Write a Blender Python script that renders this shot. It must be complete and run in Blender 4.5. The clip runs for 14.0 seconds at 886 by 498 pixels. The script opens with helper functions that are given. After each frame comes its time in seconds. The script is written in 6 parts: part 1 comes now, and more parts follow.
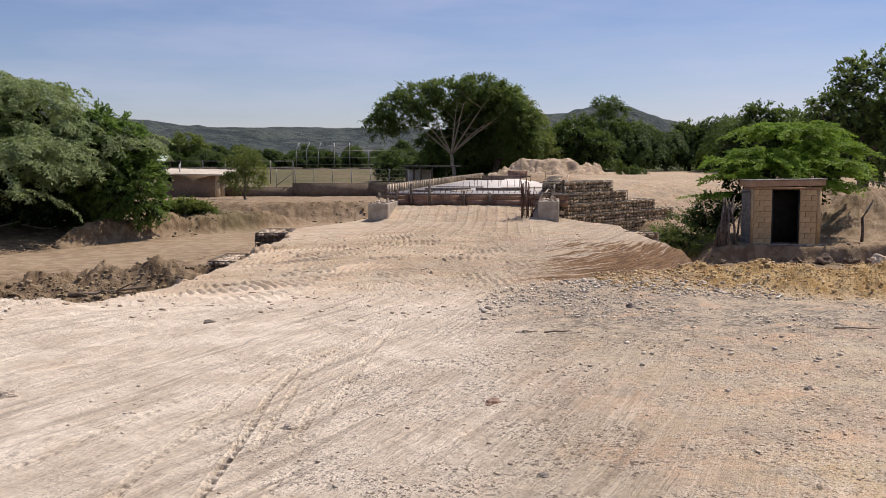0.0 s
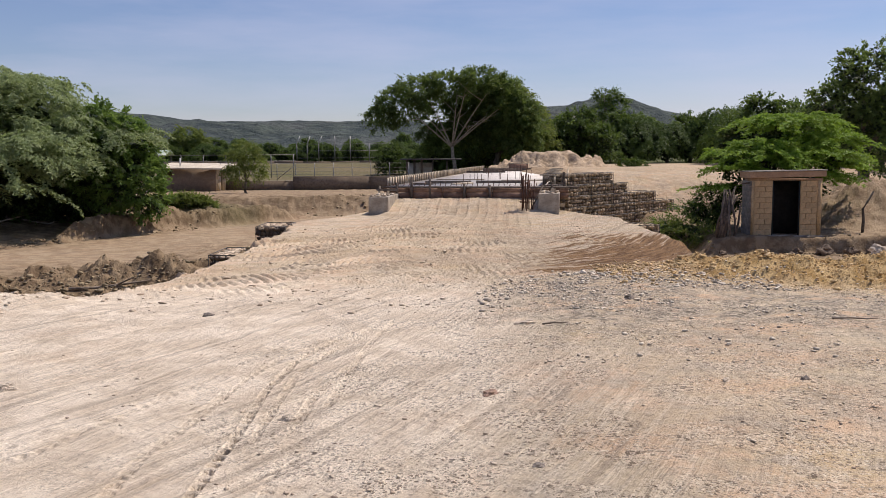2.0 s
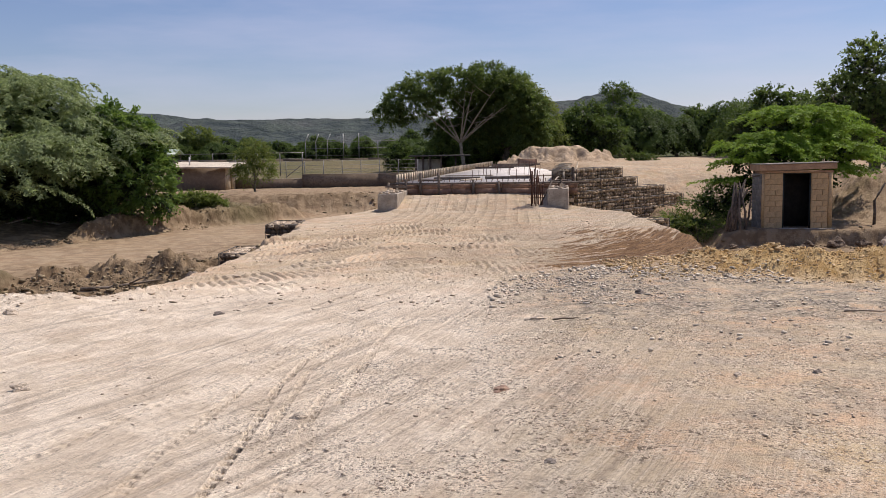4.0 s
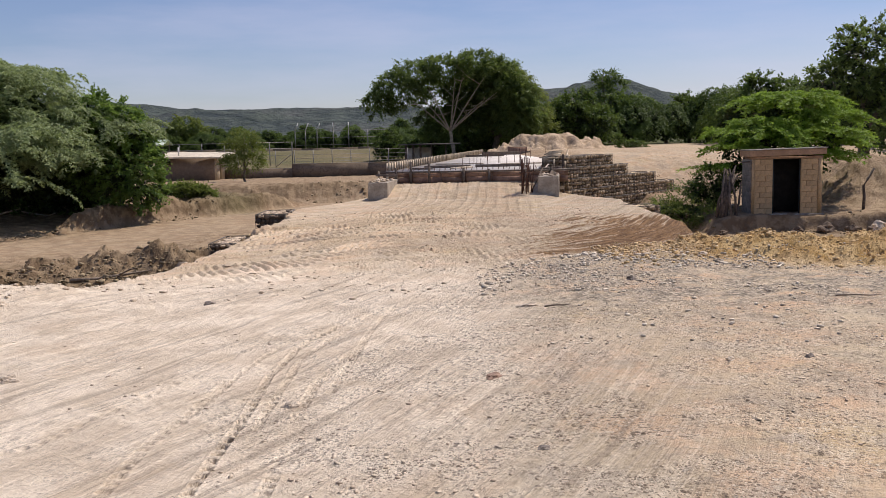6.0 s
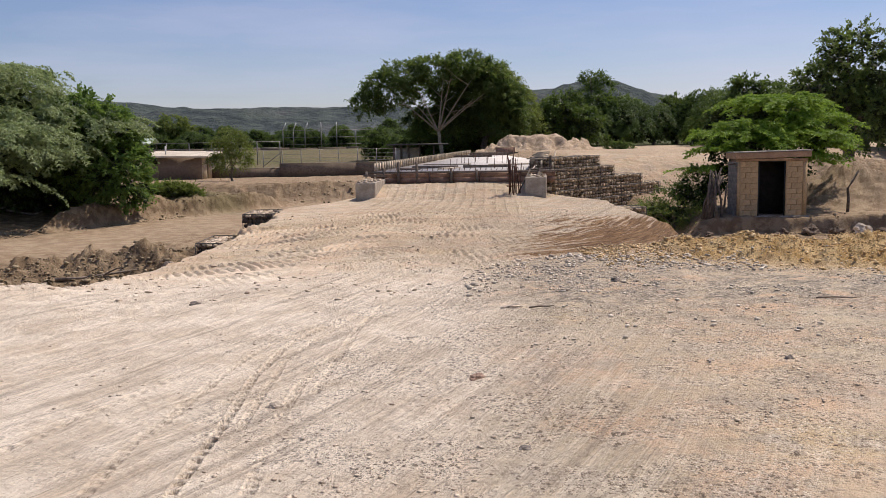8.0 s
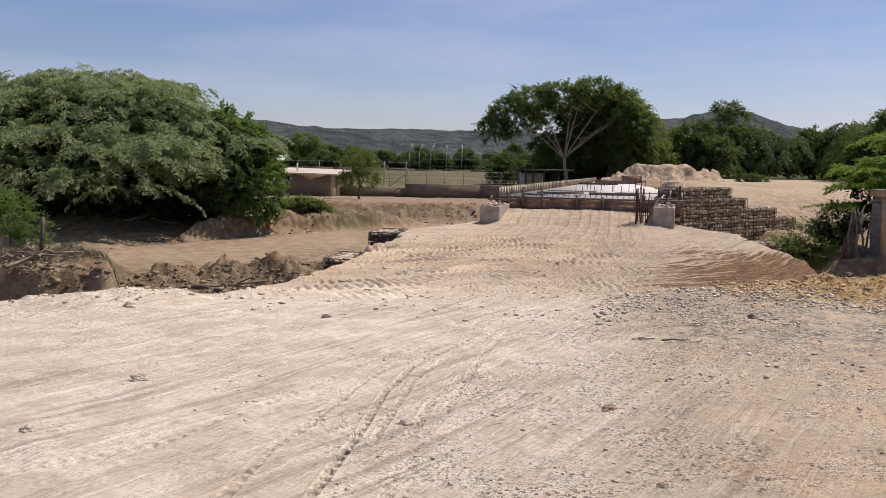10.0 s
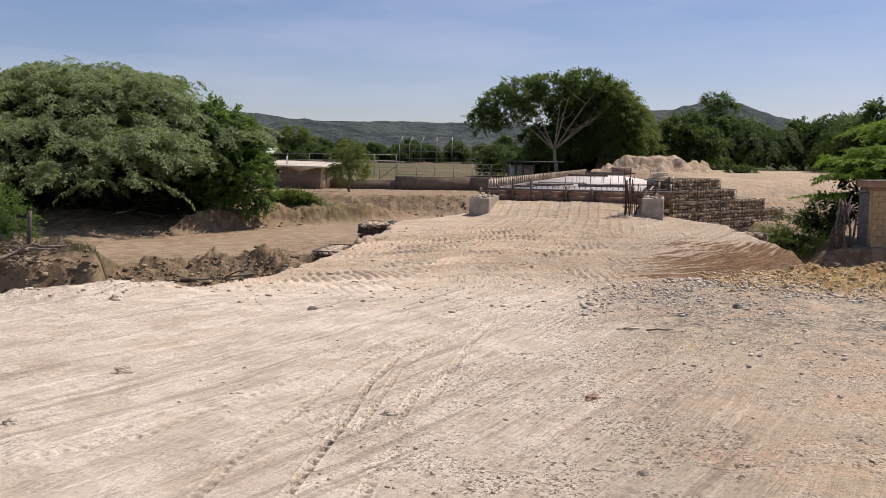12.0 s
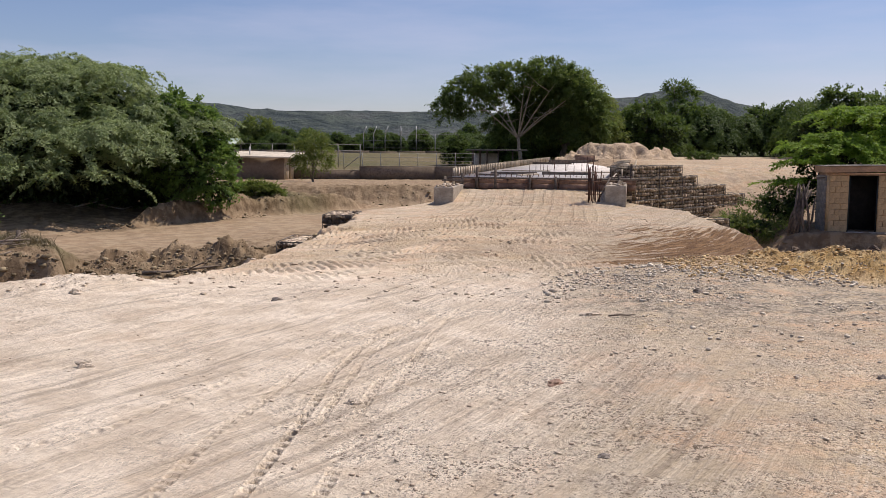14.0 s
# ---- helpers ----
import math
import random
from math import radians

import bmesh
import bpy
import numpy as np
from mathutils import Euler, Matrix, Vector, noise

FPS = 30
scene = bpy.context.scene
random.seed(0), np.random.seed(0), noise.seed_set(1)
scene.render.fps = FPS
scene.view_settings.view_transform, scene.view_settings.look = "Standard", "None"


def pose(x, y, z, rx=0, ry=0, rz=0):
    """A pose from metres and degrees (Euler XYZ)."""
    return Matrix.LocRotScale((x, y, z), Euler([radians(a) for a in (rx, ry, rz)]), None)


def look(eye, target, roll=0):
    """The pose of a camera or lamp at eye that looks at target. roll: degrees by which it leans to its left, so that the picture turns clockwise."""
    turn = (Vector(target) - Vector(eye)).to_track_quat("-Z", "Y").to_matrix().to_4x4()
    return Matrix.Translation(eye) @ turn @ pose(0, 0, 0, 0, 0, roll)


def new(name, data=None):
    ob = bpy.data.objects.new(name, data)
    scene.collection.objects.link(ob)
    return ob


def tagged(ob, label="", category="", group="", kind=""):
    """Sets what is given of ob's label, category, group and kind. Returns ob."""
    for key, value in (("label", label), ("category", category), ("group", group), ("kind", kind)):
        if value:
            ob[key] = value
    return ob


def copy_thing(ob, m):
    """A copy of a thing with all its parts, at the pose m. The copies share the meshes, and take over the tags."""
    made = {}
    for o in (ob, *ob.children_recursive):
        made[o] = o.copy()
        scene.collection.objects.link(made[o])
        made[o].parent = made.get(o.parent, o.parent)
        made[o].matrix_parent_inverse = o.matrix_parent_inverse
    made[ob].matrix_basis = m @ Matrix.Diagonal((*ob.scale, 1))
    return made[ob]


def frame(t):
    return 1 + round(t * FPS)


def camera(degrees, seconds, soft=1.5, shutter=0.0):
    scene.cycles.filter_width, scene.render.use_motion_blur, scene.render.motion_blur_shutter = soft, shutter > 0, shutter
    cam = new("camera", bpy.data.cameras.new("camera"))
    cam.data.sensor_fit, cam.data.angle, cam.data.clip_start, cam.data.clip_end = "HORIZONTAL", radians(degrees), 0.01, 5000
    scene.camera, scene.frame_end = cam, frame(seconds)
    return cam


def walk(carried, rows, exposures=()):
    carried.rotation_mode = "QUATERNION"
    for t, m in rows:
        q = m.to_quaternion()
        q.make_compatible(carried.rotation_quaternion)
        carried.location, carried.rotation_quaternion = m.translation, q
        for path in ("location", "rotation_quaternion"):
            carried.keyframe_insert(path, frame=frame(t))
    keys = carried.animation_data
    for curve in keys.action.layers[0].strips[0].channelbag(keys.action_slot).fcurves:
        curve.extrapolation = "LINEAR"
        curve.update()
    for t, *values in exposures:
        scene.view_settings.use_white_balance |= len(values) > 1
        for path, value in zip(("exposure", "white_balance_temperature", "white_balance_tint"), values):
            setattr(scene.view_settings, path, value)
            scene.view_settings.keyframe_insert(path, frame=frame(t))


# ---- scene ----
# ---------------------------------------------------------------- the walk
PATH = [
    (0, 0.000, 0.000, 1.600, -5.507, 0.000, 0.000),
    (0.5, 0.003, -0.005, 1.598, -5.665, 0.083, -0.058),
    (1, 0.001, -0.005, 1.601, -5.792, 0.101, -0.003),
    (1.5, 0.027, -0.017, 1.604, -5.888, 0.082, -0.048),
    (2, 0.031, -0.015, 1.593, -5.952, 0.278, 0.057),
    (2.5, 0.030, -0.016, 1.604, -6.016, 0.555, 0.388),
    (2.7, 0.027, -0.006, 1.601, -5.971, 0.812, 0.729),
    (5, 0.038, -0.017, 1.591, -6.490, 1.161, 0.319),
    (5.5, 0.039, 0.013, 1.579, -6.664, 1.274, 0.097),
    (6, 0.029, 0.024, 1.580, -6.919, 1.326, -0.026),
    (6.5, 0.029, 0.005, 1.591, -7.031, 1.212, -0.258),
    (7, 0.060, -0.045, 1.596, -7.017, 1.086, -0.725),
    (7.2, 0.060, -0.040, 1.596, -7.000, 1.060, -0.850),
    (9.3, -0.034, -0.004, 1.591, -6.078, 0.020, 0.628),
    (9.5, -0.056, 0.003, 1.589, -5.589, -0.510, 4.136),
    (10, -0.067, 0.014, 1.580, -5.376, -0.978, 7.076),
    (10.5, -0.034, 0.005, 1.584, -5.443, -1.107, 7.337),
    (11, -0.034, 0.002, 1.578, -5.591, -0.960, 7.295),
    (11.5, -0.025, -0.001, 1.583, -5.737, -0.861, 7.001),
    (12, -0.016, 0.002, 1.574, -5.854, -0.785, 6.474),
    (12.5, 0.001, 0.002, 1.566, -6.055, -0.682, 5.869),
    (13, 0.002, 0.004, 1.568, -6.311, -0.565, 5.274),
    (13.5, 0.011, -0.005, 1.575, -6.485, -0.473, 4.679),
    (14, 0.010, -0.020, 1.573, -6.524, -0.284, 4.219),
]
cam = camera(52.58, 14.0, soft=0.5)
walk(cam, [(t, pose(x, y, z, 90 + pitch, roll, yaw)) for t, x, y, z, pitch, roll, yaw in PATH],
     exposures=((0, 0.23, 6660, 14), (14, 0.23, 6660, 14)))

# ---------------------------------------------------------------- world and sun
SUN_AZIMUTH, SUN_HEIGHT = 54.0, 57.0      # degrees, clockwise from +y, and above the horizon


def make_world():
    world = bpy.data.worlds.new("sky")
    scene.world = world
    world.use_nodes = True
    nt = world.node_tree
    nt.nodes.clear()
    out = nt.nodes.new("ShaderNodeOutputWorld")
    back = nt.nodes.new("ShaderNodeBackground")
    sky = nt.nodes.new("ShaderNodeTexSky")
    sky.sky_type = "NISHITA"
    sky.sun_disc = False
    sky.sun_elevation, sky.sun_rotation = radians(SUN_HEIGHT), radians(SUN_AZIMUTH)
    sky.air_density, sky.dust_density, sky.ozone_density = 1.0, 0.3, 4.0
    # thin streaks of high cloud
    coord = nt.nodes.new("ShaderNodeTexCoord")
    mapping = nt.nodes.new("ShaderNodeMapping")
    mapping.inputs["Scale"].default_value = (2.2, 1.0, 13.0)
    mapping.inputs["Rotation"].default_value = (0.0, 0.07, 0.3)
    wisps = nt.nodes.new("ShaderNodeTexNoise")
    wisps.inputs["Scale"].default_value, wisps.inputs["Detail"].default_value = 1.3, 6.0
    wisps.inputs["Roughness"].default_value = 0.55
    ramp = nt.nodes.new("ShaderNodeMapRange")
    ramp.inputs["From Min"].default_value, ramp.inputs["From Max"].default_value = 0.40, 0.78
    ramp.inputs["To Max"].default_value = 0.42
    mix = nt.nodes.new("ShaderNodeMix")
    mix.data_type = "RGBA"
    nt.links.new(coord.outputs["Generated"], mapping.inputs["Vector"])
    nt.links.new(mapping.outputs["Vector"], wisps.inputs["Vector"])
    nt.links.new(wisps.outputs["Fac"], ramp.inputs["Value"])
    nt.links.new(ramp.outputs["Result"], mix.inputs["Factor"])
    nt.links.new(sky.outputs["Color"], mix.inputs["A"])
    mix.inputs["B"].default_value = (7.6, 8.0, 8.8, 1)
    tint = nt.nodes.new("ShaderNodeMix")
    tint.data_type, tint.blend_type = "RGBA", "MULTIPLY"
    tint.inputs["Factor"].default_value = 1.0
    tint.inputs["B"].default_value = (1.03, 0.98, 1.12, 1)
    nt.links.new(mix.outputs["Result"], tint.inputs["A"])
    nt.links.new(tint.outputs["Result"], back.inputs["Color"])
    back.inputs["Strength"].default_value = 0.072
    nt.links.new(back.outputs["Background"], out.inputs["Surface"])


make_world()
lamp = bpy.data.lights.new("sun", "SUN")
lamp.energy, lamp.angle, lamp.color = 3.6, radians(0.53), (1.0, 0.93, 0.845)
sun = new("sun", lamp)
a, e = radians(SUN_AZIMUTH), radians(SUN_HEIGHT)
sun.matrix_world = look((60 * math.sin(a) * math.cos(e), 60 * math.cos(a) * math.cos(e), 60 * math.sin(e)), (0, 0, 0))


# ---------------------------------------------------------------- materials
def nodes_of(name):
    m = bpy.data.materials.new(name)
    m.use_nodes = True
    nt = m.node_tree
    return m, nt, nt.nodes["Principled BSDF"]


def add(nt, kind, **values):
    n = nt.nodes.new(kind)
    for k, v in values.items():
        n.inputs[k.replace("_", " ")].default_value = v
    return n


def mixed(nt, fac, a, b, blend="MIX"):
    """A colour mix; fac, a and b are sockets or values."""
    n = nt.nodes.new("ShaderNodeMix")
    n.data_type, n.blend_type = "RGBA", blend
    for key, v in (("Factor", fac), ("A", a), ("B", b)):
        if hasattr(v, "node"):
            nt.links.new(v, n.inputs[key])
        else:
            n.inputs[key].default_value = v if key == "Factor" else (*v, 1) if len(v) == 3 else v
    return n.outputs["Result"]


def ranged(nt, socket, lo, hi, to_lo=0.0, to_hi=1.0):
    n = nt.nodes.new("ShaderNodeMapRange")
    nt.links.new(socket, n.inputs["Value"])
    for key, v in (("From Min", lo), ("From Max", hi), ("To Min", to_lo), ("To Max", to_hi)):
        n.inputs[key].default_value = v
    return n.outputs["Result"]


def noise_of(nt, vector, scale, detail=4.0, rough=0.55):
    n = add(nt, "ShaderNodeTexNoise", Scale=scale, Detail=detail, Roughness=rough)
    nt.links.new(vector, n.inputs["Vector"])
    return n.outputs["Fac"]


def bumped(nt, bsdf, height, strength, distance):
    n = add(nt, "ShaderNodeBump", Strength=strength, Distance=distance)
    nt.links.new(height, n.inputs["Height"])
    nt.links.new(n.outputs["Normal"], bsdf.inputs["Normal"])


def place_of(nt):
    return nt.nodes.new("ShaderNodeTexCoord").outputs["Object"]


def plain(name, colour, dark, scale=6.0, rough=0.85, bump=0.4, size=0.02, metal=0.0, spread=0.0, fine=8.0):
    """Two tones mixed by coarse and fine noise, with relief; spread: how far single pieces differ in tone."""
    m, nt, bsdf = nodes_of(name)
    co = place_of(nt)
    coarse, grain = noise_of(nt, co, scale, 5.0), noise_of(nt, co, scale * fine, 4.0, 0.65)
    c = mixed(nt, ranged(nt, coarse, 0.42, 0.58), dark, colour)
    c = mixed(nt, ranged(nt, grain, 0.48, 0.62, 0.0, 0.6), c, [v * 0.55 for v in dark])
    if spread:
        info = nt.nodes.new("ShaderNodeObjectInfo").outputs["Random"]
        tone = nt.nodes.new("ShaderNodeHueSaturation")
        nt.links.new(ranged(nt, info, 0, 1, 1 - spread, 1 + spread), tone.inputs["Value"])
        nt.links.new(c, tone.inputs["Color"])
        c = tone.outputs["Color"]
    nt.links.new(c, bsdf.inputs["Base Color"])
    bsdf.inputs["Roughness"].default_value, bsdf.inputs["Metallic"].default_value = rough, metal
    bumped(nt, bsdf, grain, bump, size)
    return m


def islands(name, low, high, rough=0.9, bump=0.5, scale=25.0, size=0.02):
    """For heaps of loose pieces in one mesh: every piece has its own tone."""
    m, nt, bsdf = nodes_of(name)
    rnd = nt.nodes.new("ShaderNodeNewGeometry").outputs["Random Per Island"]
    grain = noise_of(nt, place_of(nt), scale, 4.0, 0.6)
    c = mixed(nt, rnd, low, high)
    c = mixed(nt, ranged(nt, grain, 0.48, 0.62, 0.0, 0.5), c, [v * 0.6 for v in low])
    nt.links.new(c, bsdf.inputs["Base Color"])
    bsdf.inputs["Roughness"].default_value = rough
    bumped(nt, bsdf, grain, bump, size)
    return m


def leafy(name, low, high, through_light=0.3, rough=0.55):
    m, nt, bsdf = nodes_of(name)
    rnd = nt.nodes.new("ShaderNodeNewGeometry").outputs["Random Per Island"]
    patch = noise_of(nt, place_of(nt), 0.8, 3.0)
    c = mixed(nt, rnd, low, high)
    c = mixed(nt, ranged(nt, patch, 0.46, 0.6, 0.0, 0.5), c, [v * 0.7 for v in low])
    nt.links.new(c, bsdf.inputs["Base Color"])
    bsdf.inputs["Roughness"].default_value = rough
    bsdf.inputs["Specular IOR Level"].default_value = 0.3
    lit = nt.nodes.new("ShaderNodeBsdfTranslucent")
    nt.links.new(mixed(nt, 0.5, c, (0.16, 0.22, 0.03)), lit.inputs["Color"])
    both = nt.nodes.new("ShaderNodeMixShader")
    both.inputs["Fac"].default_value = through_light
    nt.links.new(bsdf.outputs["BSDF"], both.inputs[1])
    nt.links.new(lit.outputs["BSDF"], both.inputs[2])
    nt.links.new(both.outputs["Shader"], nt.nodes["Material Output"].inputs["Surface"])
    return m


def ground_material():
    """Pale limestone fill with streaks, grey gravel, ochre spoil, damp brown earth and dry grass where the plan has
    them; some of the brown stands for shade.
    """
    m, nt, bsdf = nodes_of("dirt_ground")
    co = place_of(nt)

    def kind(key):
        n = nt.nodes.new("ShaderNodeAttribute")
        n.attribute_name = key
        return n.outputs["Fac"]

    big, mid, fine, grit = (noise_of(nt, co, s, d, r) for s, d, r in
                            ((0.35, 4, 0.55), (2.2, 5, 0.6), (14.0, 5, 0.65), (55.0, 3, 0.7)))
    c = mixed(nt, ranged(nt, big, 0.42, 0.58), (0.54, 0.42, 0.28), (0.61, 0.50, 0.345))
    c = mixed(nt, ranged(nt, noise_of(nt, co, 0.9, 5, 0.6), 0.47, 0.57, 0.0, 0.85), c, (0.64, 0.44, 0.28))
    c = mixed(nt, ranged(nt, noise_of(nt, co, 0.7, 5, 0.65), 0.53, 0.62, 0.0, 0.7), c, (0.58, 0.435, 0.225))
    c = mixed(nt, ranged(nt, noise_of(nt, co, 1.4, 6, 0.65), 0.50, 0.62, 0.0, 0.75), c, (0.40, 0.335, 0.265))
    c = mixed(nt, ranged(nt, mid, 0.49, 0.60, 0.0, 0.4), c, (0.74, 0.61, 0.45))
    c = mixed(nt, ranged(nt, fine, 0.51, 0.61, 0.0, 0.5), c, (0.36, 0.285, 0.21))
    c = mixed(nt, kind("pale"), c, mixed(nt, ranged(nt, mid, 0.44, 0.56), (0.76, 0.63, 0.475), (0.94, 0.81, 0.64)))
    run = kind("streak")
    c = mixed(nt, ranged(nt, run, 0.14, 0.45, 0.0, 0.6), c, (0.40, 0.315, 0.23))
    c = mixed(nt, ranged(nt, run, -0.05, -0.4, 0.0, 0.35), c, (0.80, 0.69, 0.54))
    flow = nt.nodes.new("ShaderNodeCombineXYZ")
    nt.links.new(kind("side"), flow.inputs["X"])
    shrink = nt.nodes.new("ShaderNodeMath")
    shrink.operation = "MULTIPLY"
    nt.links.new(kind("way"), shrink.inputs[0])
    shrink.inputs[1].default_value = 0.035
    nt.links.new(shrink.outputs[0], flow.inputs["Y"])
    lines = noise_of(nt, flow.outputs["Vector"], 13.0, 7.0, 0.75)
    for lo, hi, tone_ in ((0.545, 0.60, (0.34, 0.265, 0.19)), (0.48, 0.40, (0.90, 0.78, 0.61))):
        f = nt.nodes.new("ShaderNodeMath")
        f.operation = "MULTIPLY"
        nt.links.new(ranged(nt, lines, lo, hi, 0.0, 0.40), f.inputs[0])
        nt.links.new(kind("lined"), f.inputs[1])
        c = mixed(nt, f.outputs[0], c, tone_)
    nicks = noise_of(nt, flow.outputs["Vector"], 42.0, 4.0, 0.8)
    tufts = ranged(nt, noise_of(nt, co, 3.2, 5, 0.7), 0.45, 0.56)
    f = nt.nodes.new("ShaderNodeMath")
    f.operation = "MULTIPLY"
    nt.links.new(ranged(nt, nicks, 0.57, 0.62, 0.0, 0.65), f.inputs[0])
    nt.links.new(tufts, f.inputs[1])
    g = nt.nodes.new("ShaderNodeMath")
    g.operation = "MULTIPLY"
    nt.links.new(f.outputs[0], g.inputs[0])
    nt.links.new(kind("lined"), g.inputs[1])
    c = mixed(nt, g.outputs[0], c, (0.30, 0.235, 0.165))
    # loose grit: single dark and light grains of two sizes, thick in some patches
    thick = ranged(nt, noise_of(nt, co, 1.1, 6, 0.7), 0.45, 0.55, 0.10, 1.0)
    grains = None
    for scale, keep, share in ((34.0, 0.34, 0.9), (75.0, 0.20, 0.9)):
        dots = add(nt, "ShaderNodeTexVoronoi", Scale=scale)
        dots.voronoi_dimensions = "2D"
        nt.links.new(co, dots.inputs["Vector"])
        rgb = nt.nodes.new("ShaderNodeSeparateColor")
        nt.links.new(dots.outputs["Color"], rgb.inputs["Color"])
        size = ranged(nt, rgb.outputs["Green"], keep, 1.0, 0.0, 0.60)
        inside = nt.nodes.new("ShaderNodeMath")
        inside.operation = "SUBTRACT"
        nt.links.new(size, inside.inputs[0])
        nt.links.new(dots.outputs["Distance"], inside.inputs[1])
        f = nt.nodes.new("ShaderNodeMath")
        f.operation = "MULTIPLY"
        nt.links.new(ranged(nt, inside.outputs[0], 0.0, 0.08, 0.0, share), f.inputs[0])
        nt.links.new(thick, f.inputs[1])
        h = nt.nodes.new("ShaderNodeMath")
        h.operation = "MULTIPLY"
        nt.links.new(f.outputs[0], h.inputs[0])
        nt.links.new(kind("grit"), h.inputs[1])
        c = mixed(nt, h.outputs[0], c, mixed(nt, ranged(nt, rgb.outputs["Red"], 0.5, 0.8), (0.17, 0.125, 0.085), (0.80, 0.69, 0.53)))
        if grains is None:
            grains = h.outputs[0]
    # crushed grey gravel
    stones = add(nt, "ShaderNodeTexVoronoi", Scale=28.0)
    stones.voronoi_dimensions = "2D"
    nt.links.new(co, stones.inputs["Vector"])
    tone = nt.nodes.new("ShaderNodeSeparateColor")
    nt.links.new(stones.outputs["Color"], tone.inputs["Color"])
    g = mixed(nt, tone.outputs["Red"], (0.17, 0.145, 0.11), (0.66, 0.555, 0.42))
    g = mixed(nt, ranged(nt, stones.outputs["Distance"], 0.35, 0.75, 0.0, 0.7), g, (0.14, 0.115, 0.085))
    patchy = nt.nodes.new("ShaderNodeMath")
    patchy.operation = "MULTIPLY"
    nt.links.new(kind("gravel"), patchy.inputs[0])
    nt.links.new(ranged(nt, noise_of(nt, co, 3.0, 5, 0.65), 0.42, 0.55), patchy.inputs[1])
    c = mixed(nt, patchy.outputs[0], c, g)
    o = mixed(nt, ranged(nt, mid, 0.43, 0.57), (0.44, 0.28, 0.105), (0.66, 0.47, 0.23))
    c = mixed(nt, kind("ochre"), c, o)
    d = mixed(nt, ranged(nt, mid, 0.43, 0.57), (0.24, 0.165, 0.10), (0.36, 0.265, 0.165))
    c = mixed(nt, kind("earth"), c, d)
    b = mixed(nt, ranged(nt, mid, 0.43, 0.57), (0.165, 0.112, 0.064), (0.295, 0.215, 0.130))
    c = mixed(nt, kind("brown"), c, b)
    rakes = noise_of(nt, flow.outputs["Vector"], 8.0, 6.0, 0.7)
    wet = nt.nodes.new("ShaderNodeMath")
    wet.operation = "MULTIPLY_ADD"
    nt.links.new(kind("stain"), wet.inputs[0])
    wet.inputs[1].default_value = 0.20
    nt.links.new(rakes, wet.inputs[2])
    damp = nt.nodes.new("ShaderNodeMath")
    damp.operation = "MULTIPLY"
    nt.links.new(ranged(nt, wet.outputs[0], 0.55, 0.61), damp.inputs[0])
    nt.links.new(ranged(nt, kind("stain"), 0.02, 0.15), damp.inputs[1])
    c = mixed(nt, damp.outputs[0], c, mixed(nt, ranged(nt, lines, 0.42, 0.58), (0.29, 0.17, 0.08), (0.12, 0.066, 0.032)))
    gr = mixed(nt, ranged(nt, fine, 0.43, 0.57), (0.045, 0.06, 0.022), (0.13, 0.13, 0.05))
    c = mixed(nt, kind("grass"), c, gr)
    nt.links.new(c, bsdf.inputs["Base Color"])
    bsdf.inputs["Roughness"].default_value = 0.95
    bsdf.inputs["Specular IOR Level"].default_value = 0.2
    # fine scratches along the traffic, cleat prints in the dozed fill, rough raw earth: relief only
    def times(a_, b_):
        n = nt.nodes.new("ShaderNodeMath")
        n.operation = "MULTIPLY"
        for k_, v_ in enumerate((a_, b_)):
            if hasattr(v_, "node"):
                nt.links.new(v_, n.inputs[k_])
            else:
                n.inputs[k_].default_value = v_
        return n.outputs[0]

    prints = nt.nodes.new("ShaderNodeMath")
    prints.operation = "SINE"
    nt.links.new(times(kind("track"), 2 * math.pi / 0.45), prints.inputs[0])
    cleats = times(prints.outputs[0], kind("press"))
    scratch = times(ranged(nt, lines, 0.40, 0.60), kind("lined"))
    crags = times(noise_of(nt, co, 2.6, 8, 0.72), kind("raw"))
    ridges = nt.nodes.new("ShaderNodeMath")
    ridges.operation = "MULTIPLY_ADD"
    nt.links.new(cleats, ridges.inputs[0])
    ridges.inputs[1].default_value = 0.8
    nt.links.new(times(scratch, -0.9), ridges.inputs[2])
    rough = nt.nodes.new("ShaderNodeMath")
    rough.operation = "MULTIPLY_ADD"
    nt.links.new(crags, rough.inputs[0])
    rough.inputs[1].default_value = 6.0
    nt.links.new(ridges.outputs[0], rough.inputs[2])
    relief = nt.nodes.new("ShaderNodeMath")
    relief.operation = "MULTIPLY_ADD"
    nt.links.new(fine, relief.inputs[0])
    relief.inputs[1].default_value = 2.0
    nt.links.new(grit, relief.inputs[2])
    relief2 = nt.nodes.new("ShaderNodeMath")
    relief2.operation = "MULTIPLY_ADD"
    nt.links.new(grains, relief2.inputs[0])
    relief2.inputs[1].default_value = 1.2
    nt.links.new(relief.outputs[0], relief2.inputs[2])
    uneven = nt.nodes.new("ShaderNodeMath")
    uneven.operation = "MULTIPLY"
    nt.links.new(relief2.outputs[0], uneven.inputs[0])
    nt.links.new(ranged(nt, kind("grit"), 0.0, 1.0, 0.45, 1.0), uneven.inputs[1])
    total = nt.nodes.new("ShaderNodeMath")
    total.operation = "ADD"
    nt.links.new(uneven.outputs[0], total.inputs[0])
    nt.links.new(rough.outputs[0], total.inputs[1])
    bumped(nt, bsdf, total.outputs[0], 0.8, 0.022)
    return m


